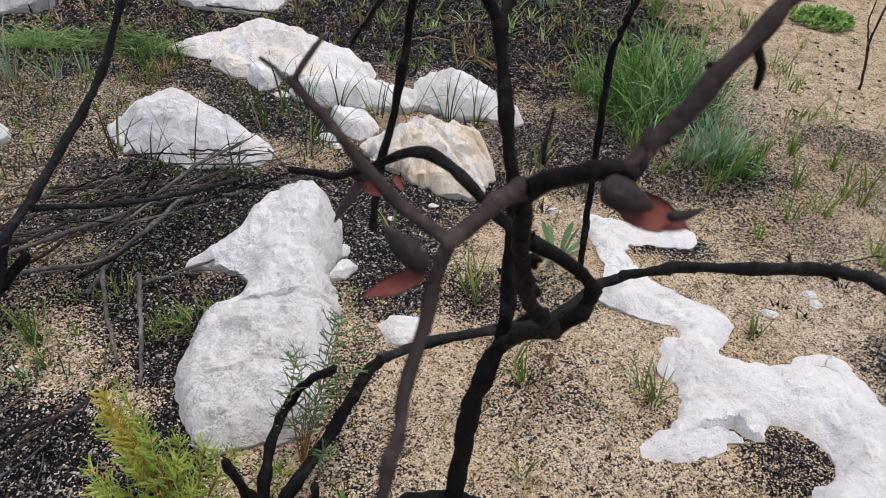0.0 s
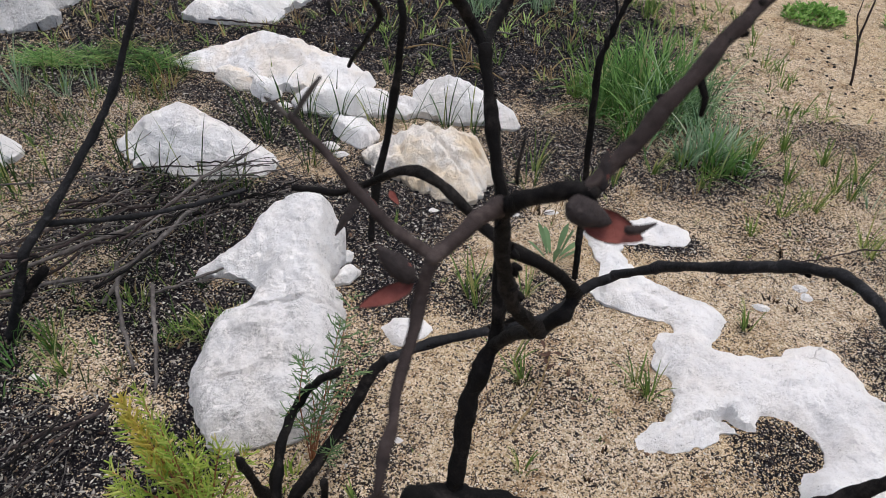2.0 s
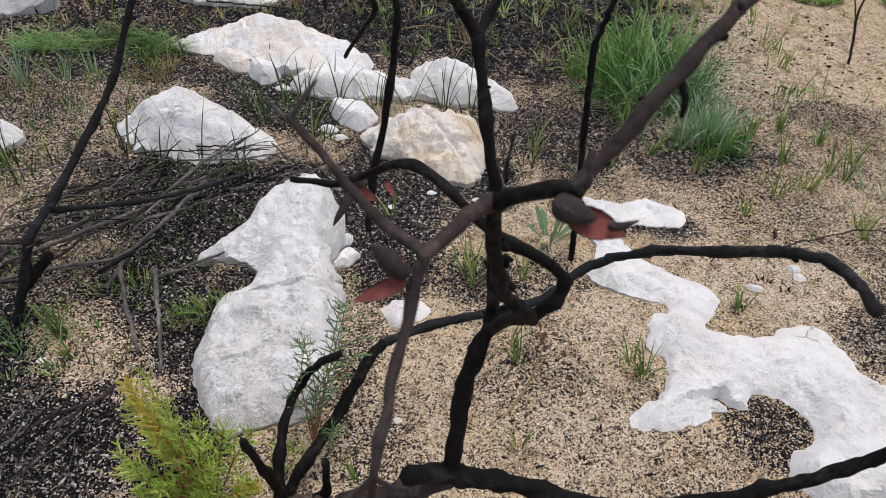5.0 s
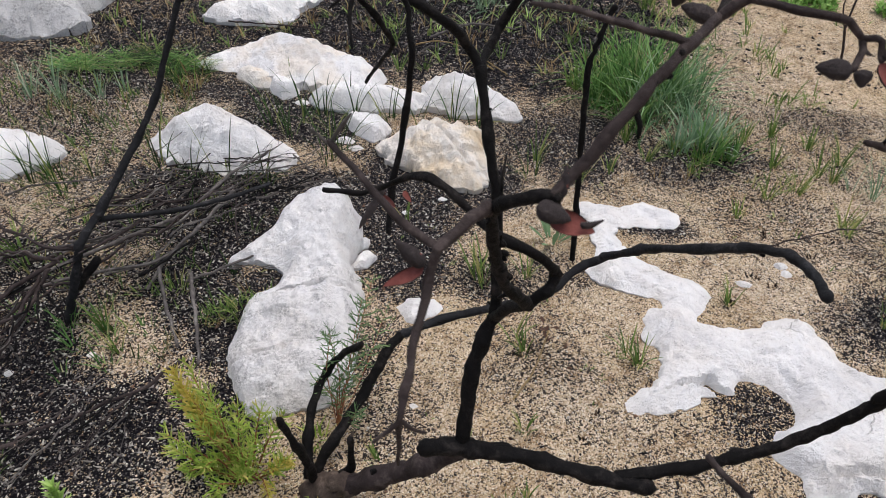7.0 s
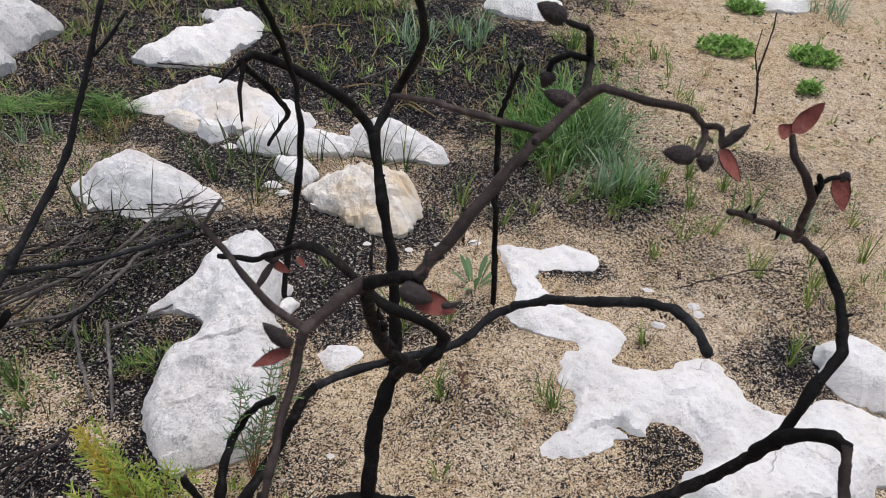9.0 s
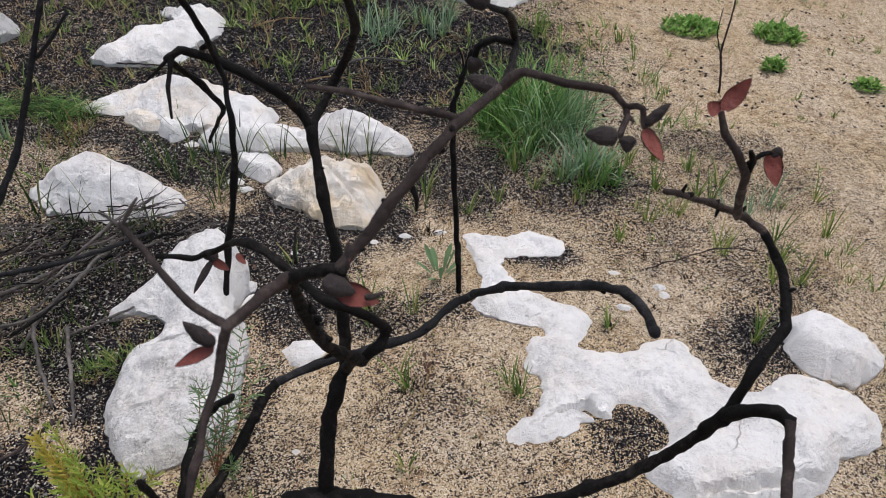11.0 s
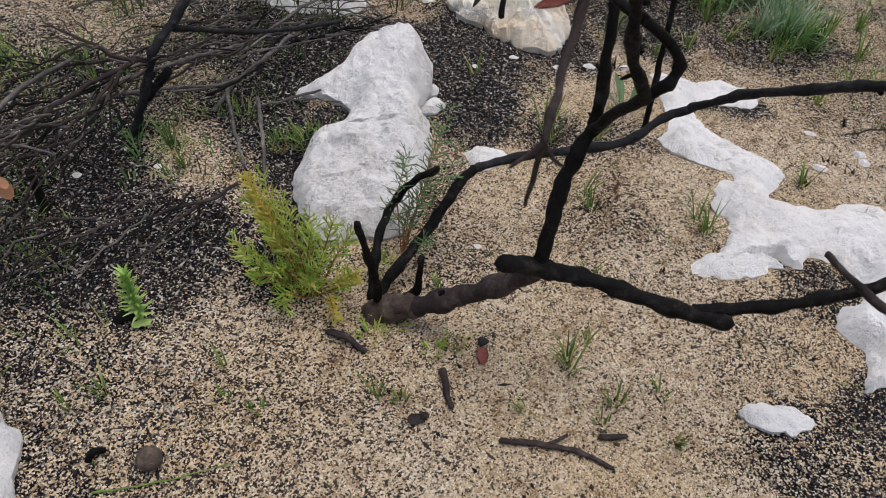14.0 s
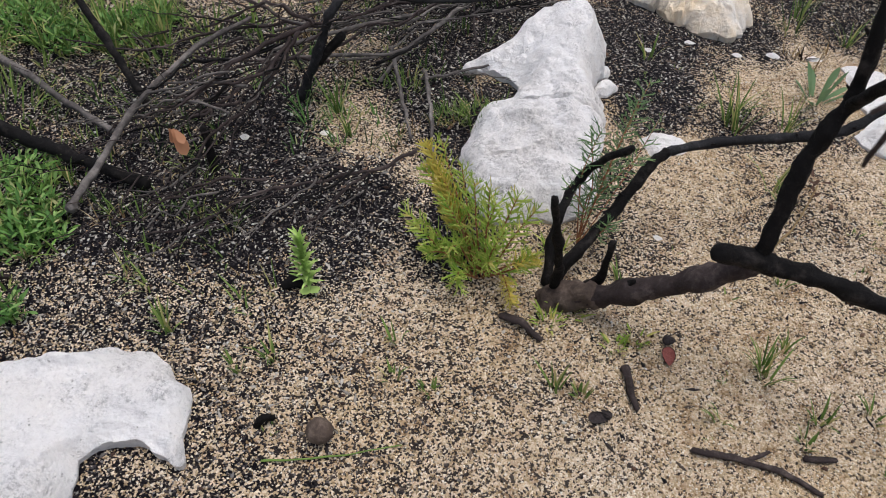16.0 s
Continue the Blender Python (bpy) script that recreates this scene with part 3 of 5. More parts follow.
rock("small white angular stone on sand", [(.02, 1.29), (.05, 1.235), (.10, 1.25), (.135, 1.29), (.11, 1.325), (.05, 1.32)], [(.06, 1.285, .036), (.1, 1.29, .012)], 0.03, step=0.004, name="stone", rough=1.6, cliff=.35, bulge=1.0)
rock("small white angular stone on sand", [(.58, .69), (.615, .65), (.67, .655), (.715, .69), (.68, .715), (.62, .71)], [(.63, .685, .024), (.68, .69, .012)], 0.025, step=0.004, name="stone", rough=1.6, cliff=.35, bulge=1.0)
rock("white limestone rock at the slope's top", [(.6, 3.55), (.75, 3.48), (.92, 3.52), (.98, 3.65), (.8, 3.72), (.62, 3.68)], [(.8, 3.6, .08)], 0.06, step=0.014)
rock("white limestone rock at the slope's top", [(2.0, 3.95), (2.2, 3.88), (2.38, 3.95), (2.35, 4.05), (2.1, 4.08)], [(2.2, 4.0, .06)], 0.05, step=0.014)
for px_, py_, s in [(.12, 1.73, .014), (.24, 1.71, .012), (.33, 1.74, .016), (.91, 1.59, .014), (1.03, 1.50, .018), (.90, 1.45, .020), (.08, 1.0, .010),
                    (-.18, 2.0, .03), (-.15, 1.96, .02), (-.62, 1.08, .010), (1.02, 1.53, .02), (.43, 1.76, .018), (-.35, 2.2, .02), (-.77, 1.02, .011), (.02, 1.66, .012)]:
    rock("small white limestone chip on the soil", [(px_ + s * math.cos(a) * rng.uniform(.7, 1.4), py_ + s * math.sin(a) * rng.uniform(.5, 1.0)) for a in np.linspace(0, 5.4, 7)], [(px_ - s * .4, py_, s * .5), (px_ + s * .5, py_, s * .25)], s * .3, step=0.0035, rough=0.3, name="pebble", group="white pebbles")


BOXES = [(min(q[0] for q in p) - .02, max(q[0] for q in p) + .02, min(q[1] for q in p) - .02, max(q[1] for q in p) + .02) for p in ROCKS]


def on_rock(x, y, margin=0.0):
    return any(b[0] < x < b[1] and b[2] < y < b[3] and inside(np.array([x]), np.array([y]), p)[0] > -margin for p, b in zip(ROCKS, BOXES))


# ---- wood: tapered, knobby tubes ----
def tube(pts, radii, sides=10, step=0.009, knob=0.22, wander=0.0, seed=0.0):
    rows = [(*p, r) for p, r in zip(pts, radii)]
    length = sum(math.dist(a, b) for a, b in zip(pts, pts[1:]))
    per = max(2, int(length / step / max(1, len(pts) - 1)))
    path = spline(rows, per, closed=False)
    straight = [tuple(p + (q - p) * k / per for p, q in zip(a, b)) for a, b in zip(rows, rows[1:]) for k in range(per)] + [rows[-1]]
    path = [tuple(.5 * (p + q) for p, q in zip(a, b)) for a, b in zip(path, straight)]
    path = [(x, y, z, r * (1 + .20 * math.exp(-(min(i % per, per - i % per) / 2.0) ** 2)) if 0 < i < len(path) - 1 else r) for i, (x, y, z, r) in enumerate(path)]
    verts, faces = [], []
    up = Vector((0.3, 0.2, 1)).normalized()
    n = len(path)
    for i, (x, y, z, r) in enumerate(path):
        a, b = path[max(i - 1, 0)], path[min(i + 1, n - 1)]
        d = (Vector(b[:3]) - Vector(a[:3])).normalized()
        u = d.cross(up)
        u = u.normalized() if u.length > 1e-4 else d.orthogonal().normalized()
        up = u.cross(d).normalized()
        c = Vector((x, y, z))
        if wander:
            c += wander * Vector((noise.noise((i * .35, seed, 1)), noise.noise((i * .35, seed, 5)), noise.noise((i * .35, seed, 9))))
        k = 0.77 + 0.27 * max(0, noise.noise((i * .23, seed, 20)))
        for s in range(sides):
            t = 2 * math.pi * s / sides
            off = u * math.cos(t) + up * math.sin(t)
            rr = max(r, 0.0004) * k * (1 + knob * noise.noise((x * 42 + off.x * .9, y * 42 + off.y * .9, z * 42 + off.z * .9)) + .7 * knob * noise.noise((x * 130 + off.x * 2, y * 130 + off.y * 2, z * 130 + off.z * 2)))
            verts.append(tuple(c + off * rr))
    for i in range(n - 1):
        for s in range(sides):
            t = (s + 1) % sides
            faces.append((i * sides + s, i * sides + t, (i + 1) * sides + t, (i + 1) * sides + s))
    for base, row, tip in ((0, path[0], -1), (n - 1, path[-1], 1)):
        a, b = (path[1], path[0]) if base == 0 else (path[-2], path[-1])
        d = (Vector(b[:3]) - Vector(a[:3])).normalized()
        verts.append(tuple(sum((Vector(verts[base * sides + s]) for s in range(sides)), Vector()) / sides + d * row[3] * 0.5))
        for s in range(sides):
            t = (s + 1) % sides
            faces.append((base * sides + s, base * sides + t, len(verts) - 1) if tip > 0 else (base * sides + t, base * sides + s, len(verts) - 1))
    return verts, faces


def joined(pieces):
    verts, faces = [], []
    for v, f in pieces:
        o = len(verts)
        verts += v
        faces += [tuple(i + o for i in q) for q in f]
    return verts, faces


def limb(parent, pts, r0, r1, mat=M_BARK, name="branch", sides=10, knob=0.34, wander=0.0022, label=""):
    n = len(pts)
    wander = min(wander, .035 * sum(math.dist(a, b) for a, b in zip(pts, pts[1:])))
    rr = [r0 + (r1 - r0) * i / (n - 1) for i in range(n)]
    return build(name, *tube(pts, rr, sides, knob=knob, wander=wander, seed=rng.uniform(0, 90)), mat, parent, label)


def stub_twigs(parent, pts, count, length, r, mat=M_BARK):
    for _ in range(count):
        i = rng.randrange(len(pts) - 1)
        t = rng.random()
        p = Vector(pts[i]).lerp(Vector(pts[i + 1]), t)
        d = Vector((rng.uniform(-1, 1), rng.uniform(-1, 1), rng.uniform(-.6, 1))).normalized()
        limb(parent, [tuple(p), tuple(p + d * length * .6), tuple(p + d * length)], r, r * .5, mat, "knot", 6)


def thing(name, label, category, group=""):
    e = new(name)
    e.empty_display_size = 0.05
    return tagged(e, label, category, group)


def valve(length, width, thick):
    """One half of a woody seed case: pointed oval, thick-walled, with a dished inside. Local x along its length, inside towards +z."""
    outer, inner, nu, nv = [], [], 12, 9
    for i in range(nu + 1):
        t = i / nu
        w = width * (math.sin(math.pi * min(1, t ** 0.75)) ** 0.75) * (1 - 0.15 * t) + 0.0004
        for j in range(nv + 1):
            a = math.pi * j / nv
            x = length * t
            y = w * math.cos(a)
            z = -thick * math.sin(a) * (w / width) ** 0.8
            q = 1 + 0.16 * noise.noise((x * 130, y * 130, z * 130)) + 0.10 * noise.noise((x * 330, y * 330, z * 330))
            outer.append((x, y * q, z * q))
            inner.append((x, y * 0.93, -0.0006 - 0.45 * thick * math.sin(a) * (w / width) ** 0.8 * (0.4 + 0.6 * math.exp(-((t - .45) / .22) ** 2))))
    def grid(off, flip):
        f = []
        for i in range(nu):
            for j in range(nv):
                q = [off + i * (nv + 1) + j, off + i * (nv + 1) + j + 1, off + (i + 1) * (nv + 1) + j + 1, off + (i + 1) * (nv + 1) + j]
                f.append(tuple(reversed(q)) if flip else tuple(q))
        return f
    return (outer, grid(0, False)), (inner, grid(0, True))


def placed(vf, m):
    return [tuple(m @ Vector(v)) for v in vf[0]], vf[1]


def along(a, b, face):
    """A frame at a, x towards b, z towards face."""
    x = (Vector(b) - Vector(a)).normalized()
    z = Vector(face) - x * Vector(face).dot(x)
    z = z.normalized() if z.length > 1e-5 else x.orthogonal().normalized()
    y = z.cross(x)
    m = Matrix((x, y, z)).transposed().to_4x4()
    m.translation = Vector(a)
    return m, (Vector(b) - Vector(a)).length


def husk(parent, a, b, face, width=0.013, thick=0.009, inner=None, label="red-brown husk lining"):
    """An open valve from a to b with its red lining turned to face."""
    m, length = along(a, b, face)
    out, inn = valve(length, width, thick)
    v = build("seed_valve", *placed(out, m), M_HUSK, parent, "charred rough outer husk")
    build("lining", *placed(inn, m), inner or M_RED, v, label)


def closed_case(parent, a, b, width=0.012):
    m, length = along(a, b, (0.2, -0.6, 0.8))
    out, _ = valve(length, width, width * .8)
    up = placed(out, m)
    dn = placed(out, m @ Matrix.Diagonal((1, 1, -1, 1)))
    dn = (dn[0], [tuple(reversed(f)) for f in dn[1]])
    build("seed_case", *joined([up, dn]), M_HUSK, parent, "closed charred seed case")


# ---- the burnt shrub ----
shrub = thing("burnt_shrub", "charred leafless shrub with open red-lined woody seed cases", "shrub")
limb(shrub, [(-.120, .79, -.02), (-.10, .79, .020), (-.05, .783, .052), (.04, .764, .111), (.13, .744, .188), (.191, .724, .262)], .026, .020, M_BARKB, "trunk", 12)
limb(shrub, [(-.118, .782, -.06), (-.114, .784, .0), (-.095, .787, .024), (-.06, .784, .048), (-.02, .778, .072)], .036, .023, M_STUMP, "root_crown", 16, 0.4, label="pale brown scorched root crown")
limb(shrub, [(.205, .722, .262), (.16, .715, .272), (.122, .707, .282)], .019, .013, M_BARK, "stub", 10)
limb(shrub, [(.175, .724, .262), (.25, .716, .258), (.316, .708, .244), (.40, .685, .236), (.482, .664, .24)], .0175, .0145, M_BARK, "lower_limb", 11)
limb(shrub, [(.43, .685, .238), (.534, .683, .265), (.61, .682, .30), (.674, .672, .352), (.72, .655, .43), (.765, .642, .51)], .0125, .0096)
limb(shrub, [(.74, .65, .47), (.763, .642, .515), (.798, .610, .560), (.815, .585, .562)], .0098, .0098)
limb(shrub, [(.812, .588, .566), (.808, .565, .545), (.80, .535, .522), (.755, .45, .53), (.67, .38, .55), (.56, .385, .562), (.50, .44, .57), (.464, .495, .575)], .0092, .0046, M_BARKB)
hpts = [(.763, .642, .512), (.798, .666, .583), (.848, .71, .605), (.868, .78, .633), (.845, .825, .68), (.813, .829, .705), (.745, .80, .755), (.665, .768, .803)]
limb(shrub, hpts[:5], .0088, .0078)
limb(shrub, hpts[4:], .0078, .0042, M_BARKB)
limb(shrub, [(.80, .825, .71), (.775, .785, .775), (.758, .755, .828), (.740, .75, .86), (.720, .757, .890), (.713, .764, .913)], .0068, .0042, M_BARKB)
limb(shrub, [(.762, .76, .82), (.760, .752, .85), (.752, .747, .868)], .005, .004, name="twig")
limb(shrub, [(.757, .755, .845), (.772, .755, .858), (.783, .757, .858)], .003, .0025, name="twig")
# the stem
limb(shrub, [(.185, .722, .255), (.193, .735, .31), (.203, .765, .39), (.225, .79, .45), (.242, .80, .49)], .0140, .0122, name="stem", sides=11)
limb(shrub, [(.240, .80, .485), (.243, .815, .56), (.242, .85, .66), (.232, .89, .74), (.219, .942, .818)], .0108, .0085, name="stem", sides=10)
limb(shrub, [(.220, .938, .81), (.208, .955, .838), (.18, .93, .885), (.135, .935, .915), (.094, .945, .93), (.075, .93, .945), (.060, .915, .94)], .008, .0055)
limb(shrub, [(.064, .917, .942), (.060, .895, .915), (.063, .865, .885)], .0045, .002, name="twig")
limb(shrub, [(.063, .916, .938), (.085, .945, .89), (.104, .962, .845), (.075, 1.01, .79), (.045, 1.06, .735)], .005, .003, name="twig")
limb(shrub, [(.062, .915, .941), (.05, .907, .932), (.035, .90, .922)], .003, .0015, name="twig")
limb(shrub, [(.219, .94, .815), (.232, .985, .82), (.25, 1.01, .845), (.28, 1.0, .90), (.293, .97, .945), (.292, .90, 1.01), (.28, .86, 1.06)], .008, .006)
limb(shrub, [(.096, .79, .655), (.10, .83, .70), (.125, .86, .80), (.137, .86, .885), (.131, .89, .935), (.12, .865, 1.01), (.11, .84, 1.06)], .0045, .0045, name="twig")
limb(shrub, [(.128, .885, .945), (.115, .92, .955), (.098, .944, .94)], .004, .004, name="twig")
# long side branch from the root crown, behind the stem, to the drooping end
lpts = [(-.105, .82, .02), (-.075, .86, .06), (-.010, .955, .11), (.035, 1.015, .165), (.063, 1.04, .185), (.15, 1.075, .195), (.25, 1.10, .200), (.353, 1.12, .215), (.42, 1.16, .25), (.474, 1.165, .278)]
limb(shrub, lpts[:5], .013, .0115)
limb(shrub, lpts[4:], .0106, .0100, M_CHARG)
limb(shrub, [(.468, 1.168, .272), (.52, 1.08, .37), (.578, .985, .452), (.63, .92, .51), (.672, .865, .547), (.69, .81, .555), (.692, .757, .557)], .0108, .0080, M_CHARG)
# loop and the near fork
limb(shrub, [(.238, .80, .48), (.258, .75, .55), (.277, .690, .617), (.300, .690, .640), (.311, .701, .654)], .0100, .0078)
limb(shrub, [(.311, .703, .652), (.300, .695, .685), (.249, .680, .730), (.216, .706, .740), (.190, .720, .766), (.160, .738, .782), (.134, .762, .767), (.09, .795, .725), (.06, .805, .712), (.012, .813, .711)], .0075, .0042)
limb(shrub, [(.280, .687, .620), (.255, .650, .675), (.240, .632, .72), (.231, .612, .785), (.226, .592, .848)], .0088, .0080)
limb(shrub, [(.226, .597, .842), (.240, .575, .868), (.264, .560, .886), (.288, .552, .891)], .0080, .0068)
limb(shrub, [(.281, .554, .891), (.316, .573, .922), (.355, .598, .959), (.379, .618, .977), (.404, .641, .991), (.432, .688, .986), (.455, .731, .976)], .0066, .0056, M_BARKB)
limb(shrub, [(.228, .594, .850), (.204, .56, .857), (.176, .515, .861)], .0075, .0062, M_BARKB)
limb(shrub, [(.178, .520, .860), (.150, .530, .877), (.127, .551, .890), (.098, .585, .903), (.072, .614, .912)], .0046, .0036, M_BARKB)
limb(shrub, [(.074, .612, .911), (.085, .61, .928), (.100, .606, .948)], .0024, .0016, M_TWIG, "twig")
limb(shrub, [(.074, .612, .911), (.064, .615, .92), (.055, .617, .926)], .0024, .0015, M_TWIG, "twig")
limb(shrub, [(.177, .518, .860), (.168, .505, .828), (.156, .45, .803), (.150, .42, .788), (.145, .398, .772)], .0055, .0042, M_BARKB)
limb(shrub, [(.145, .399, .773), (.141, .404, .73), (.138, .409, .688)], .0036, .0022, M_BARKB, "twig")
limb(shrub, [(.146, .398, .773), (.134, .395, .758), (.120, .394, .745)], .0030, .0020, M_BARKB, "twig")
limb(shrub, [(.145, .399, .772), (.155, .405, .75), (.166, .41, .735)], .0026, .0018, M_BARKB, "twig")
# fruiting top
limb(shrub, [(.450, .725, .975), (.464, .718, .992), (.473, .708, 1.004), (.51, .682, 1.002), (.536, .680, .998), (.558, .681, .990), (.571, .674, .978)], .0056, .0036, M_BARKB)
limb(shrub, [(.571, .674, .978), (.573, .668, .968), (.566, .660, .960), (.563, .655, .954)], .0036, .0034, M_BARKB, "twig")
limb(shrub, [(.571, .674, .978), (.581, .672, .980), (.587, .668, .976), (.588, .664, .966), (.589, .661, .960)], .0036, .0030, M_BARKB, "twig")
limb(shrub, [(.573, .670, .970), (.577, .667, .966), (.579, .665, .965)], .0024, .0016, M_BARKB, "twig")
limb(shrub, [(.455, .731, .976), (.47, .765, .985), (.479, .807, .990), (.472, .79, 1.02), (.460, .756, 1.045), (.448, .80, 1.035)], .0055, .004)
limb(shrub, [(.479, .805, .99), (.455, .80, 1.0), (.437, .805, .985), (.433, .808, .968)], .0042, .004, name="twig")
limb(shrub, [(.404, .641, .992), (.375, .640, 1.003), (.34, .641, 1.013), (.30, .648, 1.022), (.262, .655, 1.025)], .0045, .0028, M_BARKB)
limb(shrub, [(.352, .598, .955), (.358, .590, .940), (.357, .588, .927)], .0035, .002, name="knot")
limb(shrub, [(.237, .590, .870), (.238, .592, .888), (.241, .595, .908)], .0022, .0012, name="knot")
# small stems from the root crown
limb(shrub, [(-.098, .80, .03), (-.090, .782, .114), (-.098, .765, .20), (-.110, .749, .299)], .011, .007)
limb(shrub, [(-.11, .815, .03), (-.112, .86, .08), (-.108, .91, .116), (-.095, .95, .138), (-.077, .979, .158), (-.04, .975, .205), (-.001, .961, .243)], .011, .0075)
limb(shrub, [(-.045, .80, .06), (-.022, .798, .088), (-.015, .797, .135), (-.011, .798, .181)], .009, .006)
limb(shrub, [(.01, .768, .10), (.025, .764, .125), (.032, .762, .138)], .010, .004, name="knot")
for line, cnt in ((lpts, 5), (hpts, 4), ([(.24, .80, .48), (.24, .85, .66), (.22, .94, .81)], 5), ([(.281, .554, .891), (.355, .598, .959), (.404, .641, .991)], 3), ([(.52, 1.08, .37), (.672, .865, .547)], 3), ([(.25, .645, .68), (.23, .60, .84)], 4)):
    stub_twigs(shrub, line, cnt, .016, .0035)
    stub_twigs(shrub, line, cnt * 2, .009, .005)
# seed cases
build("fruit_stalk", *tube([(.279, .556, .887), (.285, .548, .879), (.288, .543, .872)], [.006, .007, .006]), M_BARK, shrub)
husk(shrub, (.277, .543, .877), (.318, .530, .867), (.10, -.75, .75), .0120, .009)
limb(shrub, [(.306, .532, .873), (.315, .529, .877), (.324, .529, .882)], .004, .001, M_HUSK, "beak", 7)
closed_case(shrub, (.266, .546, .885), (.297, .536, .876), .0110)
husk(shrub, (.290, .553, .889), (.294, .565, .916), (.8, .3, -.2), .007, .004)
husk(shrub, (.165, .508, .846), (.128, .499, .833), (-.1, -.35, .9), .007, .007)
husk(shrub, (.166, .510, .846), (.141, .517, .872), (.3, .8, -.4), .0085, .008)
husk(shrub, (.088, .80, .708), (.060, .772, .676), (.8, .3, -.3), .009, .007)
husk(shrub, (.086, .80, .708), (.108, .790, .698), (-.1, -.8, .4), .007, .006)
husk(shrub, (.118, .806, .712), (.128, .80, .698), (.6, -.5, .3), .005, .005)
husk(shrub, (.095, .802, .712), (.070, .806, .716), (0, .5, -.5), .008, .005)
closed_case(shrub, (.452, .731, .973), (.418, .742, .984), .0105)
closed_case(shrub, (.562, .655, .954), (.529, .660, .957), .0108)
closed_case(shrub, (.571, .653, .957), (.568, .642, .944), .0086)
husk(shrub, (.588, .661, .960), (.606, .638, .934), (.45, -.65, .6), .0105, .006)
husk(shrub, (.588, .662, .961), (.613, .665, .984), (.3, .6, -.5), .0058, .0055)
closed_case(shrub, (.452, .826, 1.026), (.420, .842, 1.040), .013)
closed_case(shrub, (.437, .806, .975), (.428, .806, .955), .009)
husk(shrub, (.712, .764, .912), (.699, .773, .920), (0, -.8, .5), .010, .006)
husk(shrub, (.714, .765, .914), (.742, .770, .950), (-.2, -.8, .5), .011, .007)
husk(shrub, (.783, .757, .860), (.787, .733, .825), (-.1, -.8, .6), .012, .008)
husk(shrub, (.784, .760, .860), (.80, .765, .84), (.2, .8, -.4), .010, .008)

# ---- other burnt stems ----
stalk = thing("burnt_sapling", "thin charred upright sapling stem without leaves", "dead stem")
limb(stalk, [(.467, 1.50, -.05), (.462, 1.50, .12), (.455, 1.48, .35), (.454, 1.48, .53), (.475, 1.49, .60), (.50, 1.50, .66)], .0095, .006, name="stem")
limb(stalk, [(.48, 1.49, .61), (.478, 1.51, .64), (.47, 1.52, .66)], .003, .0015, name="twig")
left = thing("burnt_sapling", "tall slanting charred sapling stem with a side stub", "dead stem")
limb(left, [(-.72, 1.17, .02), (-.702, 1.18, .10), (-.66, 1.20, .20), (-.632, 1.22, .276), (-.60, 1.28, .315), (-.511, 1.38, .438), (-.466, 1.42, .51), (-.42, 1.46, .615), (-.385, 1.47, .69), (-.34, 1.5, .80), (-.31, 1.51, .88)], .0135, .0055, M_CHARG, name="stem", sides=10)
limb(left, [(-.665, 1.20, .17), (-.64, 1.21, .20), (-.612, 1.23, .227)], .012, .009, name="stub")
limb(left, [(-.375, 1.475, .70), (-.335, 1.48, .735), (-.29, 1.49, .785)], .005, .003, M_CHARG, name="twig")
right = thing("burnt_sapling", "thin reddish burnt sapling stem forked near the sand", "dead stem")
limb(right, [(1.625, 2.72, -.17), (1.612, 2.72, -.06), (1.592, 2.72, .03), (1.60, 2.72, .12), (1.606, 2.72, .21), (1.60, 2.72, .27)], .006, .0028, M_BARKB, "stem")
limb(right, [(1.60, 2.715, .0), (1.575, 2.71, .06), (1.557, 2.71, .12), (1.56, 2.71, .21)], .004, .0018, M_BARKB, "stem")


# ---- grass and leaves: folded, tapered blades ----
def blade(base, heading, tilt, length, width, droop, segs=5, spoon=False):
    """A V-folded leaf that rises from base and bends over."""
    x, y, z = base
    verts, faces = [], []
    side = Vector((-math.sin(heading), math.cos(heading), 0))
    p, a = Vector((x, y, z)), tilt
    for i in range(segs + 1):
        t = i / segs
        w = width * (1 - t) ** 0.6 * (0.7 + 0.6 * t if t < .5 else 1.0)
        w = width * (.3 + .9 * math.sin(math.pi * t ** 1.6) ** .8) if spoon else w
        up = Vector((math.cos(heading) * math.sin(a), math.sin(heading) * math.sin(a), math.cos(a)))
        out = side.cross(up)
        if i == segs:
            verts.append(tuple(p))
            k = len(verts) - 1
            faces += [(k - 3, k - 2, k), (k - 2, k - 1, k)]
        else:
            verts += [tuple(p - side * w), tuple(p + out * w * 0.45), tuple(p + side * w)]
            if i:
                k = len(verts) - 3
                faces += [(k - 3, k - 2, k + 1, k), (k - 2, k - 1, k + 2, k + 1)]
        p = p + up * (length / segs)
        a += droop / segs
    return verts, faces


def tuft_mesh(x, y, count, height, spread, width, droop=0.9, tilt=0.45):
    out = []
    for _ in range(count):
        h = rng.uniform(0, 2 * math.pi)
        r = spread * math.sqrt(rng.random())
        bx, by = x + r * math.cos(h), y + r * math.sin(h)
        hd = h + rng.uniform(-.8, .8)
        out.append(blade((bx, by, gz(bx, by) - .004), hd, rng.uniform(0.05, tilt), height * rng.uniform(.5, 1.1), width * rng.uniform(.7, 1.2), droop * rng.uniform(.1, 1.2)))
    return joined(out)


def tuft(x, y, count, height, spread=0.012, width=0.0022, mat=M_GRASS, label="small tuft of fresh green grass in sand", droop=0.9, tilt=0.45, name="grass_tuft", group="grass tufts"):
    ob = build(name, *tuft_mesh(x, y, count, height, spread, width, droop, tilt), mat)
    return tagged(ob, label, "grass", group)


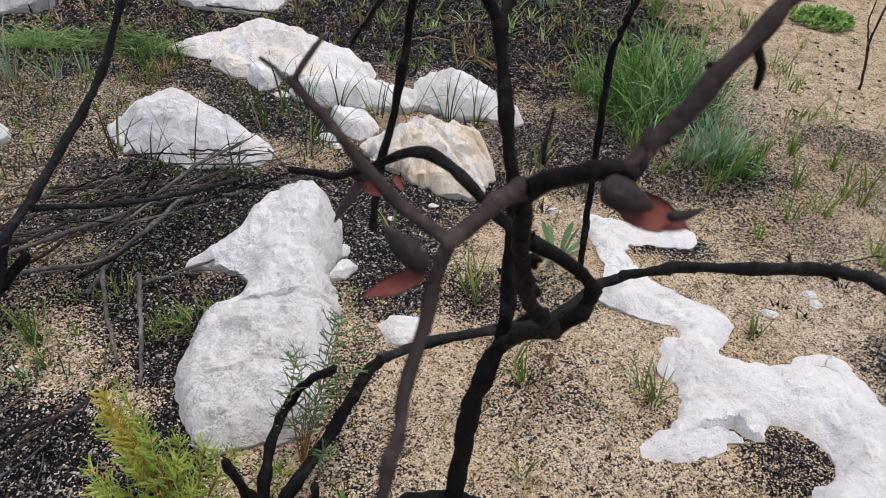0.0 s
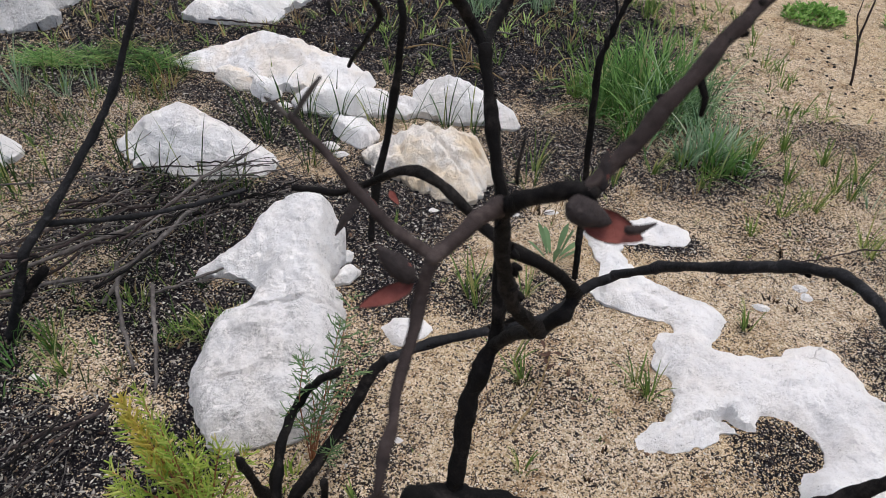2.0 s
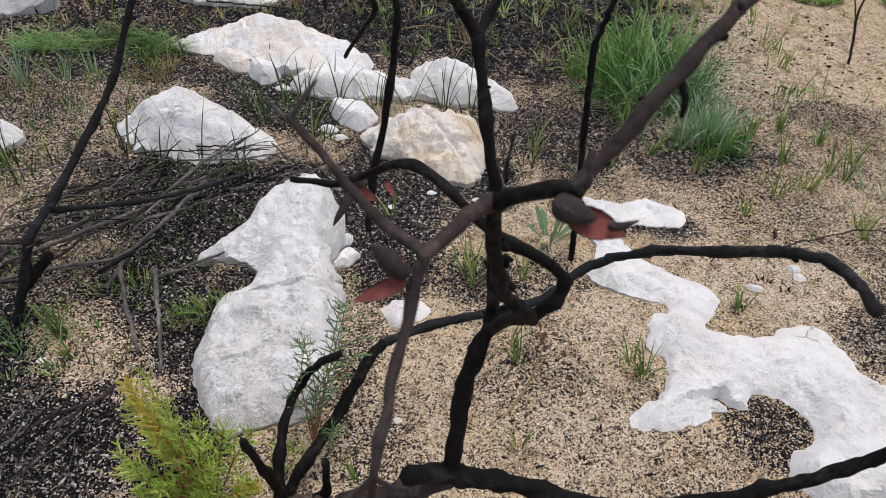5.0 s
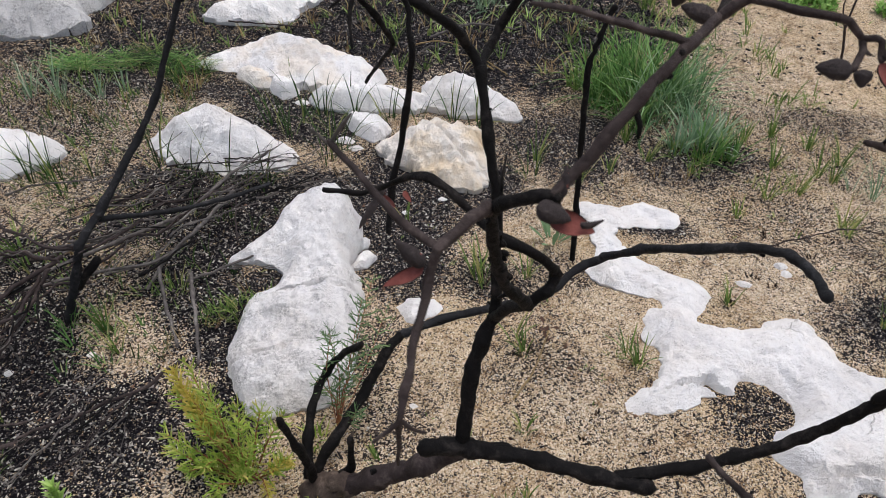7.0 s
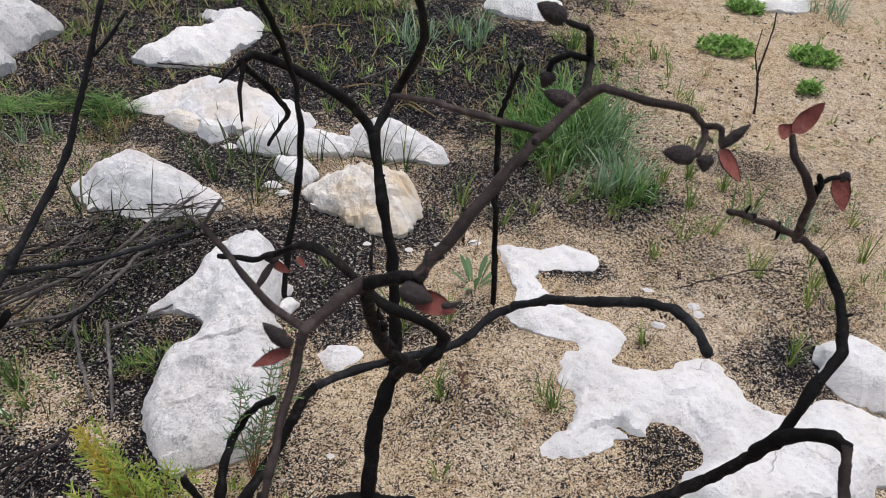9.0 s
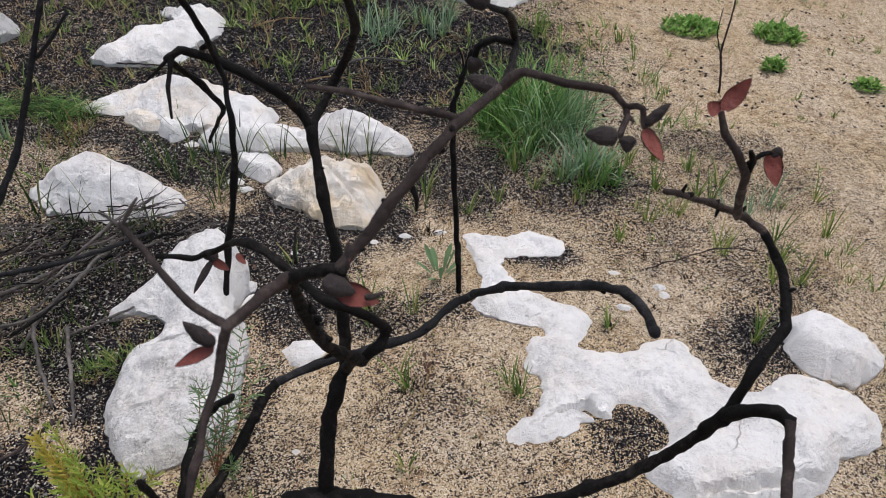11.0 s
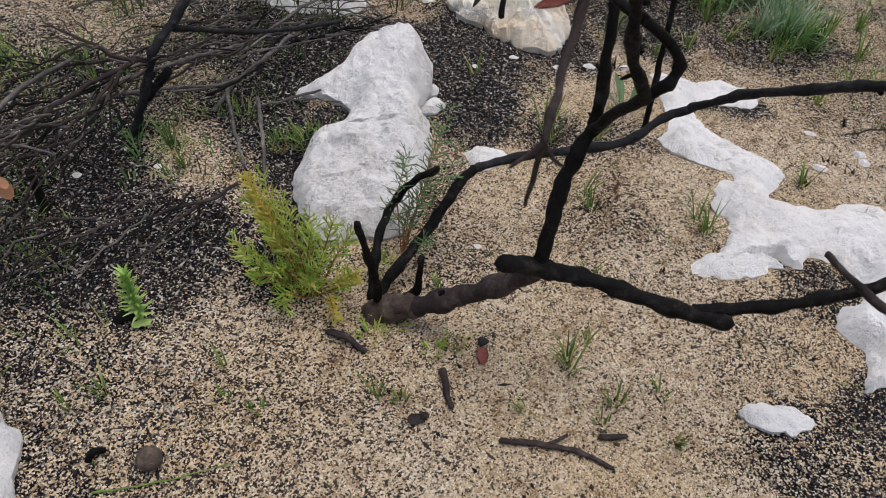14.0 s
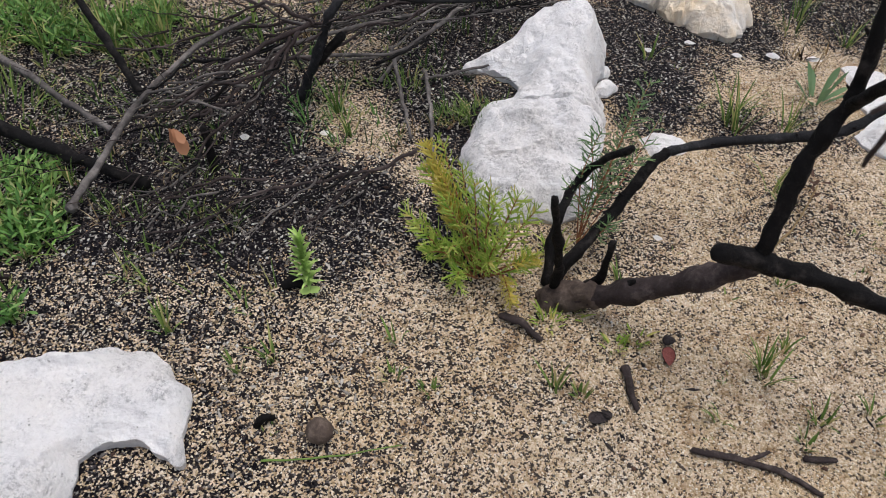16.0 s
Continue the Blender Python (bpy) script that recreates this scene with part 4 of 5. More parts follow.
for x, y, n_, h in [(1.1, 2.16, 14, .07), (1.2, 2.2, 16, .08), (1.3, 2.13, 14, .08), (1.15, 2.02, 14, .08), (1.28, 1.98, 12, .09), (.75, 2.0, 12, .08), (.70, 2.1, 14, .09), (.31, .955, 9, .05), (.58, 1.15, 16, .08), (.56, 1.18, 8, .06), (.84, 1.37, 12, .06), 
                    (.23, 1.38, 9, .10), (.21, 1.41, 7, .11), (.32, 1.16, 10, .06), (.30, 1.20, 6, .10), (.02, .86, 8, .05),
                    (.27, .72, 8, .06), (-.62, 1.16, 16, .07), (-.57, 1.1, 10, .06), (.23, 1.44, 8, .1), (.34, 1.42, 10, .09), (-.512, .531, 11, .045), (-.694, .537, 12, .05), (-.557, .50, 8, .03), (-.315, .549, 8, .03), (-.255, .541, 9, .03), (.269, .747, 14, .06), (.304, .795, 8, .04), (.452, .608, 12, .04), (.357, .668, 9, .045), (1.22, 1.33, 12, .08), (1.25, 1.38, 9, .07), (.02, 1.62, 9, .06),
                    (.52, 1.86, 9, .09), (.40, 1.95, 12, .11), (.62, 1.92, 8, .07), (1.32, 1.95, 12, .1), (1.38, 2.05, 10, .1), (1.05, 2.2, 12, .1), (1.45, 1.75, 8, .1), (.33, .62, 8, .03), (.44, .70, 7, .035), (.2, .62, 5, .07), (-.33, .62, 6, .04)]:
    tuft(x, y, int(n_ * 1.3), h * 1.3, .012, .0028)
for x, y, n_, h in [(.235, 1.395, 14, .035), (.215, 1.43, 10, .03), (.325, 1.17, 12, .03), (.585, 1.165, 10, .025), (.845, 1.365, 12, .03), (.93, 1.47, 12, .022), (.975, 1.44, 10, .02), (.43, .93, 8, .02), (.46, 1.0, 8, .025), (.40, 1.75, 12, .04), (1.02, 1.66, 10, .025), (1.12, 1.56, 10, .025)]:
    tuft(x, y, n_, h, .012, .0032, M_STUB, "short burnt brown stubble tuft on sand", .9, 1.0, "stubble_tuft", "stubble tufts")
for x, y, n_, h in [(1.263, 1.72, 16, .10), (1.414, 1.64, 18, .12), (1.438, 1.55, 16, .12), (1.077, 1.835, 18, .12), (1.177, 1.875, 16, .13), (.965, 1.743, 14, .08), (1.363, 1.56, 14, .11), (1.258, 1.675, 12, .09), (1.627, 1.77, 16, .12), (1.684, 1.97, 14, .12)]:
    tuft(x, y, n_, h, .014, .0026, M_YELLG, "upright yellow-green grass tuft in sand", .8, .55, group="yellow-green grass tufts")
for x, y, n_, h in [(-.63, 1.20, 16, .075), (-.60, 1.12, 14, .06), (-.66, 1.10, 18, .07), (-.58, 1.05, 12, .06), (-.70, 1.16, 14, .07), (-.53, 1.16, 10, .05), (-.74, 1.30, 14, .08), (-.80, 1.18, 14, .07), (-.66, 1.02, 10, .05)]:
    tuft(x, y, n_, h, .02, .0022, M_CLUMP, "loose green grass tuft among burnt twigs", .9, .6, group="loose grass tufts")
for x, y, n_, h in [(-.065, .603, 9, .065), (-.022, .604, 14, .035)]:
    tuft(x, y, n_, h, .008, .0035, M_GRASS, "stubby dark green tuft with burnt base", .4, .7)
for x, y, n_, h in [(-.69, 1.79, 9, .15), (-.60, 1.77, 8, .15), (-.50, 1.755, 9, .16), (-.43, 1.76, 8, .13), (-.38, 1.74, 8, .1), (-.27, 2.12, 9, .14), (-.18, 2.13, 10, .15), (-.06, 2.12, 9, .14), (.02, 2.13, 8, .13), (.14, 2.13, 8, .14), (.22, 2.12, 8, .14),
                    (-.42, 2.05, 10, .12), (-.36, 2.0, 12, .13), (-.33, 2.1, 10, .12), (-.22, 1.88, 14, .16), (-.19, 1.95, 12, .16), (-.95, 1.70, 10, .16), (-.90, 1.64, 10, .14), (-1.0, 1.66, 8, .14), (-.85, 1.72, 10, .12), (-.38, 2.26, 8, .1), (.38, 1.86, 10, .1)]:
    tuft(x, y, n_, h * 1.3, .025, .0028, M_DARKG, "long dark green blades growing from soot", 1.3, .6, group="dark grass tufts")
for x, y, n_, h, sp in [(-.33, 1.24, 90, .055, .045), (-.28, 1.27, 50, .05, .03), (-.38, 1.22, 40, .05, .03), (-.5, 1.28, 30, .06, .04)]:
    tuft(x, y, n_, h, sp, .0018, M_GRASS, "dense short green grass against white rock", 1.0, .8)
def clump(x, y, spread, height, bunches, blades, width, mats, label, droop=1.6, tilt=.9):
    """A clump: several leaning bunches of long blades, each a part."""
    e = thing("grass_clump", label, "grass", group="grass clumps")
    for k in range(bunches):
        a, r = k * 2.4, spread * math.sqrt((k + .4) / bunches)
        cx, cy = x + r * math.cos(a), y + r * math.sin(a)
        out = []
        for _ in range(blades):
            hd = a + rng.gauss(0, 1.3)
            q = spread * .42 * math.sqrt(rng.random())
            w = rng.uniform(0, 6.28)
            bx, by = cx + q * math.cos(w), cy + q * math.sin(w)
            ln = height * rng.choice([.45, .6, .75, .85, 1.0, 1.15]) * rng.uniform(.8, 1.1) * (1 - .25 * r / spread)
            out.append(blade((bx, by, gz(bx, by) - .004), hd, abs(rng.gauss(.1, tilt * .45)), ln, width * rng.uniform(.6, 1.25), droop * rng.uniform(.1, 1.1), 6))
        build("tuft", *joined(out), mats[k % len(mats)], e)
    return e


clump(.80, 2.36, .17, .31, 9, 75, .0038, [M_CLUMP, M_CLUMP, M_BLUEG], "large dense clump of long green grass")
clump(.62, 2.40, .09, .22, 4, 40, .0036, [M_CLUMP, M_GRASS], "dense clump of long green grass beside a larger one")
clump(.94, 2.09, .09, .19, 6, 34, .0042, [M_GREY, M_GREY, M_CLUMP], "grey-green clump of narrow stiff leaves", .9, .9)
clump(.88, 2.01, .07, .09, 3, 24, .0026, [M_GRASS], "bright low green grass under a clump", 1.0, 1.2)
# flat green creeping foliage at the foot of the outcrop, and pale herbs before it
for x, y, sp in [(-1.02, 2.36, .10), (-.88, 2.40, .10), (-.78, 2.37, .08), (-1.14, 2.33, .08)]:
    e = thing("creeping_plant", "flat creeping dark green foliage on soot", "plant", group="creeping plants")
    out = []
    for _ in range(170):
        a, r = rng.uniform(0, 6.28), sp * math.sqrt(rng.random())
        bx, by = x + r * math.cos(a), y + r * math.sin(a) * .7
        out.append(blade((bx, by, gz(bx, by) + rng.uniform(0, .03)), rng.gauss(0, .5) + (0 if rng.random() < .5 else math.pi), rng.uniform(1.0, 1.5), rng.uniform(.04, .10), .0022, rng.uniform(-.2, .4), 3))
    build("foliage", *joined(out), rng.choice([M_CLUMP, M_DARKG]), e)
for x, y, h, n_ in [(-1.13, 2.15, .17, 16), (-1.09, 2.10, .13, 12), (-.99, 2.14, .12, 14), (-1.20, 2.12, .15, 14), (-.93, 2.2, .09, 10), (1.42, 1.88, .16, 14), (1.50, 1.93, .17, 16), (1.36, 1.9, .11, 10)]:
    tuft(x, y, n_, h, .02, .0026, M_GREY, "pale grey-green herb with upright narrow leaves", .7, .5, "grass_tuft", "pale herbs")
for x, y, h, sp, mats in [(.25, 3.1, .20, .09, [M_GREY]), (.50, 3.2, .22, .11, [M_GREY, M_BLUEG]), (.95, 3.25, .14, .09, [M_GRASS]), (-.75, 2.25, .11, .10, [M_DEAD, M_DARKG]), (2.45, 3.9, .19, .12, [M_GREY])]:
    clump(x, y, sp, h, 4, 24, .0028, mats, "tussock of dry and grey-green grass")
for x, y, sp in [(1.70, 3.34, .13), (2.12, 3.30, .12), (2.0, 3.9, .10), (1.95, 2.95, .05), (2.3, 2.8, .05)]:
    e = thing("leafy_weed", "low bushy bright green leafy weed on sand", "weed", group="leafy weeds")
    out = []
    for _ in range(int(380 * (sp / .12) ** 1.3)):
        a, r = rng.uniform(0, 6.28), sp * math.sqrt(rng.random())
        bx, by = x + r * math.cos(a), y + .8 * r * math.sin(a)
        out.append(blade((bx, by, gz(bx, by) + rng.uniform(0, .055) * (1 - r / sp * .7)), rng.uniform(0, 6.28), rng.uniform(.3, 1.3), rng.uniform(.02, .045), .0055, .5, 4, True))
    build("foliage", *joined(out), M_LEAFY, e)
for x, y, sp in [(-1.02, .63, .05), (-1.04, .70, .06), (-.985, .665, .04), (-.945, .49, .03), (-1.38, 1.22, .10), (-1.26, 1.20, .07), (-1.19, 1.27, .07), (-1.15, 1.36, .06), (-1.45, 1.36, .09), (-1.10, .78, .06)]:
    e = thing("leafy_weed", "low sprawling green weed with small narrow leaves on soot", "weed", group="small leafy weeds")
    for mt, share in ((M_CLUMP, 300), (M_LEAFY, 90)):
        out = []
        for _ in range(max(20, int(share * (sp / .1) ** 1.5))):
            a, r = rng.uniform(0, 6.28), sp * math.sqrt(rng.random())
            bx, by = x + r * math.cos(a), y + .8 * r * math.sin(a)
            out.append(blade((bx, by, gz(bx, by) + rng.uniform(0, .05) * (1 - r / sp * .7)), rng.uniform(0, 6.28), rng.uniform(.2, 1.3), rng.uniform(.014, .032), .0028, .5, 4, True))
        build("foliage", *joined(out), mt, e)
for x, y, n_, h, sp in [(-1.42, 1.25, 420, .11, .16), (-1.5, 1.05, 300, .11, .14), (-1.2, 1.32, 160, .08, .12), (-1.15, .70, 140, .06, .1), (-1.25, .92, 120, .07, .1), (-.25, 3.5, 260, .12, .25), (.1, 3.6, 200, .12, .2), (-1.38, .82, 160, .07, .1), (-1.3, .62, 120, .06, .1), (-1.07, .69, 70, .06, .05), (-1.0, .645, 60, .05, .045), (-1.03, .60, 70, .05, .05), (-.96, .50, 40, .035, .035), (-.99, .585, 50, .04, .04), (-1.01, .77, 40, .06, .04), (-1.14, 1.22, 60, .09, .06), (-1.08, 1.32, 60, .09, .06)]:
    tuft(x, y, n_ if x > -.96 else int(n_ * .5), h, sp, .003, M_FRESH if x > 1 else M_GRASS, "low spreading patch of bright green weed", 1.2, 1.0, "weed_patch", "weed patches")


def scatter(name, mat, label, n_, area, h, width):
    x0, x1, y0, y1 = area
    out = []
    for _ in range(n_):
        x, y = rng.uniform(x0, x1), rng.uniform(y0, y1)
        if on_rock(x, y, .01) or noise.noise((x * 1.6, y * 1.6, 3.0)) < -.15:
            continue
        out.append(tuft_mesh(x, y, rng.randint(2, 7), h * rng.uniform(.4, 1.2), .012, width, 1.1, .8))
    return tagged(build(name, *joined(out), mat), label, "grass", kind="stuff")


scatter("sparse_grass", M_GRASS, "sparse short green grass sprouting through soot", 620, (-1.2, 1.4, 2.2, 4.2), .10, .003)
scatter("sparse_grass", M_DARKG, "sparse dark green grass sprouting through soot", 520, (-1.7, -.35, .7, 2.3), .07, .002)
scatter("sparse_grass", M_GRASS, "sparse short green grass on sooty sand", 360, (-1.7, -.45, .6, 2.2), .065, .0020)
scatter("sparse_grass", M_GRASS, "scattered tiny green shoots on sand", 130, (-.9, 1.6, .3, 2.1), .025, .0016)
scatter("sparse_grass", M_FRESH, "bright short green grass behind the rocks", 170, (-.4, 1.0, 2.8, 4.2), .09, .0032)
scatter("sparse_grass", M_GRASS, "small green tufts dotted over sand", 60, (.95, 1.8, 1.5, 2.5), .07, .0024)
scatter("dry_grass", M_DEAD, "thin dry straw blades on burnt soil", 260, (-1.2, .9, 1.7, 3.4), .07, .0018)
scatter("dry_grass", M_DEAD, "thin dry straw blades on sandy soil", 120, (-1.2, -.3, .4, 1.6), .05, .0015)
scatter("dry_grass", M_DEAD, "dry straw and burnt stalks behind the rocks", 300, (-1.3, 1.0, 2.5, 4.2), .09, .0022)
scatter("sparse_grass", M_GRASS, "far short green grass on sand", 200, (.9, 3.2, 2.3, 5.2), .05, .003)


# ---- seedlings ----
def forked_leaf(p, d, length, w, sink):
    """A narrow leaf that splits into two or three tips."""
    end = p + d * length * .55
    quad = d.orthogonal().normalized() * w
    third = d.cross(quad).normalized() * w * .5
    def strip(a, b, wa, wb):
        return ([tuple(a - quad * wa), tuple(a + third * wa), tuple(a + quad * wa), tuple(b - quad * wb), tuple(b + third * wb), tuple(b + quad * wb)], [(0, 1, 4, 3), (1, 2, 5, 4)])
    sink.append(strip(p, end, 1, .8))
    for _ in range(rng.randint(2, 3)):
        e = (d + Vector((rng.uniform(-.8, .8), rng.uniform(-.8, .8), rng.uniform(-.3, .7)))).normalized()
        tip = end + e * length * rng.uniform(.35, .6)
        sink.append(strip(end, tip, .8, .3))
        if rng.random() < .5:
            sink.append(strip(end.lerp(tip, .5), end.lerp(tip, .5) + (e + Vector((rng.uniform(-.8, .8), rng.uniform(-.8, .8), .3))).normalized() * length * .25, .6, .2))


def shoot(parent, base, tip, leaves, leaf_len, w, leaf_mat, stem_mat, bow=0.02, thick=.0022, open_=.7, start=.15):
    a, b = Vector(base), Vector(tip)
    mid = a.lerp(b, .5) + Vector((rng.uniform(-bow, bow), rng.uniform(-bow, bow), bow))
    pts = spline([tuple(a), tuple(mid), tuple(b)], 12, closed=False)
    build("stem", *tube([tuple(a), tuple(mid), tuple(b)], [thick, thick * .8, thick * .4], 6, .015, .05), stem_mat, parent)
    sink = []
    for i in range(leaves):
        t = start + (1 - start) * (i + rng.random()) / leaves
        k = min(int(t * (len(pts) - 1)), len(pts) - 2)
        p = Vector(pts[k]).lerp(Vector(pts[k + 1]), t * (len(pts) - 1) - k)
        d = (Vector(pts[k + 1]) - Vector(pts[k])).normalized()
        turn = i * 2.4 + rng.uniform(-.4, .4)
        u = d.orthogonal().normalized()
        o = u * math.cos(turn) + d.cross(u) * math.sin(turn)
        forked_leaf(p, (d * (1 - open_ * .55) + o * open_).normalized(), leaf_len * rng.uniform(.6, 1.1) * (1 - .35 * t), w, sink)
    build("foliage", *joined(sink), leaf_mat, parent)


M_YELLOW = leaf_material("yellow_shoot", [(0.0, (0.50, 0.48, 0.08)), (1.0, (0.80, 0.62, 0.16))])
lime = thing("seedling_bush", "bushy yellow-green seedling with feathery forked leaves", "seedling")
for dx, dy, dz in [(-.12, .07, .17), (-.09, .10, .13), (-.05, .06, .19), (.0, .05, .16), (.05, .03, .17), (.08, .05, .13), (-.12, .0, .10), (-.15, .04, .09), (-.05, -.04, .10), (.02, -.05, .09), (-.02, .02, .20), (-.09, -.03, .07), (.04, -.02, .14), (.08, -.01, .08), (-.10, .12, .19), (-.03, -.07, .05), (-.07, .02, .15), (.02, .0, .18)]:
    shoot(lime, (-.225 + dx * .15, .805 + dy * .15, gz(-.225, .80)), (-.225 + dx, .805 + dy, gz(-.225, .80) + dz), 34, .042, .0019, M_LIME, M_STEM, .02, .0022)
for tip in [(-.345, .90, .24), (-.33, .885, .21)]:
    shoot(lime, (-.235, .815, gz(-.225, .80)), tip, 60, .036, .0022, M_YELLOW, M_STEM, .02, .0022, start=.4)
for tip in [(-.16, .73, .07), (-.30, .85, .14), (-.13, .79, .12)]:
    shoot(lime, (-.225, .80, gz(-.225, .80)), tip, 36, .03, .0017, M_YELLOW, M_STEM, .02, .002, start=.55)
blue = thing("needle_seedling", "blue-green seedling with sparse forked needles on red stem", "seedling")
gb = gz(-.07, .93)
for tip, nl in [((-.005, 1.03, .27), 34), ((-.075, 1.01, .20), 22), ((-.03, .99, .15), 20), ((-.10, .95, .13), 16), ((-.02, .90, .10), 16), ((.01, .98, .19), 18), ((-.06, .97, .24), 20), ((.01, 1.09, .27), 26), ((.035, 1.05, .22), 18)]:
    shoot(blue, (-.07, .93, gb), (tip[0], tip[1], gb + tip[2]), int(nl * 1.25), .042, .0013, M_NEEDLE, M_STEM, .018, .0015, .9, .3)
small = thing("leafy_sprout", "light green sprout with soft narrow leaves by a burnt stub", "seedling")
gs = gz(-.51, .69)
build("stem", *tube([(-.505, .685, gs - .01), (-.512, .70, gs + .05), (-.520, .71, gs + .10)], [.003, .0028, .002], 7), M_FRESH, small)
lv = []
for i in range(60):
    t = .1 + .9 * i / 60
    lv.append(blade((-.505 - .015 * t, .685 + .025 * t, gs + .10 * t), i * 2.4, .95 - .6 * t, (.038 - .012 * t), .0046, .7, 4))
build("foliage", *joined(lv), M_FRESH, small)
for an in (-.6, -1.7, 2.2):
    build("base_leaf", *blade((-.503, .684, gs + .006), an, 1.2, .026, .008, .4, 5, True), M_FRESH, small, "broad pale base leaf")
for x, y, h, n_ in [(.055, .745, .03, 26), (.02, .715, .028, 20), (-.095, .735, .035, 26), (-.06, .77, .04, 20), (-.11, .90, .05, 24)]:
    tuft(x, y, n_, h, .018, .0028, M_LIME, "tiny yellow-green seedling on sand", .8, .9, "weed_tuft", "tiny seedlings")
for x, y, n_, h in [(-.69, .77, 8, .075), (-.76, .79, 12, .06), (-.90, .745, 14, .07), (-.80, .67, 8, .05), (-.707, .555, 9, .04), (-.553, .663, 4, .06), (-.467, .409, 5, .02)]:
    tuft(x, y, n_, h, .012, .0022, M_GRASS, "thin green blades in sooty sand", .9, .5, group="thin grass tufts")
for x, y, n_, h in [(-1.18, 1.22, 26, .12), (-1.10, 1.28, 22, .13), (-1.05, 1.20, 18, .11), (-1.22, 1.30, 30, .10), (-1.13, 1.38, 26, .12), (-1.0, 1.33, 20, .10), (-.95, 1.24, 12, .09), (-1.28, 1.16, 24, .08), (-1.05, .72, 20, .07), (-1.10, .64, 24, .07), (-1.0, .68, 14, .05), (-.92, 1.40, 20, .12), (-.86, 1.34, 12, .10)]:
    tuft(x, y, n_, h, .035, .0032, M_GRASS, "bright green young grass on burnt soil", 1.0, .6, group="bright grass tufts")
lying = thing("fallen_grass", "long green grass blade lying on sand", "grass")
limb(lying, [(a, c, gz(a, c) + .004) for a, c in ((-.456, .361), (-.375, .389), (-.270, .440))], .0022, .0012, M_GRASS, "blade", 5, .05)
agave = thing("rosette_plant", "small glaucous rosette of upright spoon leaves", "plant")
for i in range(9):
    hd = i * 2.4
    v, f = blade((.418 + .016 * math.cos(hd), 1.57 + .016 * math.sin(hd), gz(.418, 1.57) - .004), hd, .16 + .085 * i, .098 - .004 * i, .0068, .35, 7, True)
    build("leaf", v, f, M_AGAVE, agave)

# ---- fallen and broken wood ----
def twig_line(a, b, sag, jitter, n_=4):
    a, b = Vector(a), Vector(b)
    return [tuple(a.lerp(b, i / (n_ - 1)) + Vector((rng.uniform(-jitter, jitter), rng.uniform(-jitter, jitter), rng.uniform(-jitter, jitter) * .5 - sag * math.sin(math.pi * i / (n_ - 1)))) * (1 if 0 < i < n_ - 1 else .2)) for i in range(n_)]


def over(x, y, h):
    return (x, y, gz(x, y) + h)


def spray(parent, a, b, r, mat, kids, depth=1):
    """A dead branch with finer side twigs."""
    pts = twig_line(a, b, 0, .03 * (Vector(b) - Vector(a)).length / .3, 5)
    limb(parent, pts, r, r * .45, mat, "branch" if r > .003 else "twig", 7 if r > .004 else 5, .15, .004)
    d = Vector(b) - Vector(a)
    for _ in range(kids):
        t = rng.uniform(.25, .9)
        k = min(int(t * 4), 3)
        p = Vector(pts[k]).lerp(Vector(pts[k + 1]), t * 4 - k)
        e = d.normalized() + Vector((rng.uniform(-.7, .7), rng.uniform(-.7, .7), rng.uniform(-.25, .3)))
        q = p + e.normalized() * d.length * rng.uniform(.3, .6) * (1.1 - .5 * t)
        q.z = max(q.z, gz(q.x, q.y) + .006)
        if depth:
            spray(parent, tuple(p), tuple(q), r * .55, mat, 2, depth - 1)
        else:
            limb(parent, [tuple(p), tuple(p.lerp(q, .5) + Vector((rng.uniform(-.01, .01), rng.uniform(-.01, .01), .006))), tuple(q)], r * .5, r * .25, mat, "twig", 5)


pile = thing("brush_pile", "tangle of fallen grey dead branches on sooty soil", "dead branches")
limb(pile, [(-.605, 1.275, .30), (-.50, 1.40, .225), (-.41, 1.52, .17), (-.33, 1.63, .135)], .0075, .006, M_CHARG)
limb(pile, [over(-.80, 1.26, .05), over(-.64, 1.36, .08), over(-.52, 1.50, .07), over(-.44, 1.66, .09), over(-.36, 1.78, .09)], .006, .004, M_TWIG)
limb(pile, [over(-.82, 1.22, .04), over(-.66, 1.30, .04), over(-.55, 1.33, .05), over(-.50, 1.42, .04)], .0055, .003, M_TWIG)
limb(pile, [over(-.42, 1.60, .08), over(-.47, 1.45, .07), over(-.53, 1.36, .04), over(-.56, 1.28, .01)], .006, .005, M_TWIG)
for _ in range(13):
    x, y = rng.uniform(-.76, -.28), rng.uniform(1.34, 1.68)
    an = rng.gauss(.35, .55)
    ln = rng.uniform(.18, .38)
    h = rng.uniform(.015, .09)
    spray(pile, over(x - .5 * ln * math.cos(an), y - .5 * ln * math.sin(an), h), over(x + .5 * ln * math.cos(an), y + .5 * ln * math.sin(an), rng.uniform(.02, .10)), rng.uniform(.003, .0055), rng.choice([M_TWIG, M_BARKB, M_BARK]), 2, 1)
for _ in range(6):
    x, y = rng.uniform(-.5, -.22), rng.uniform(1.66, 1.82)
    an = rng.gauss(.1, .5)
    ln = rng.uniform(.2, .35)
    spray(pile, over(x - .5 * ln * math.cos(an), y - .5 * ln * math.sin(an), .03), over(x + .5 * ln * math.cos(an), y + .5 * ln * math.sin(an), .08), .003, rng.choice([M_TWIG, M_BARKB]), 2, 1)
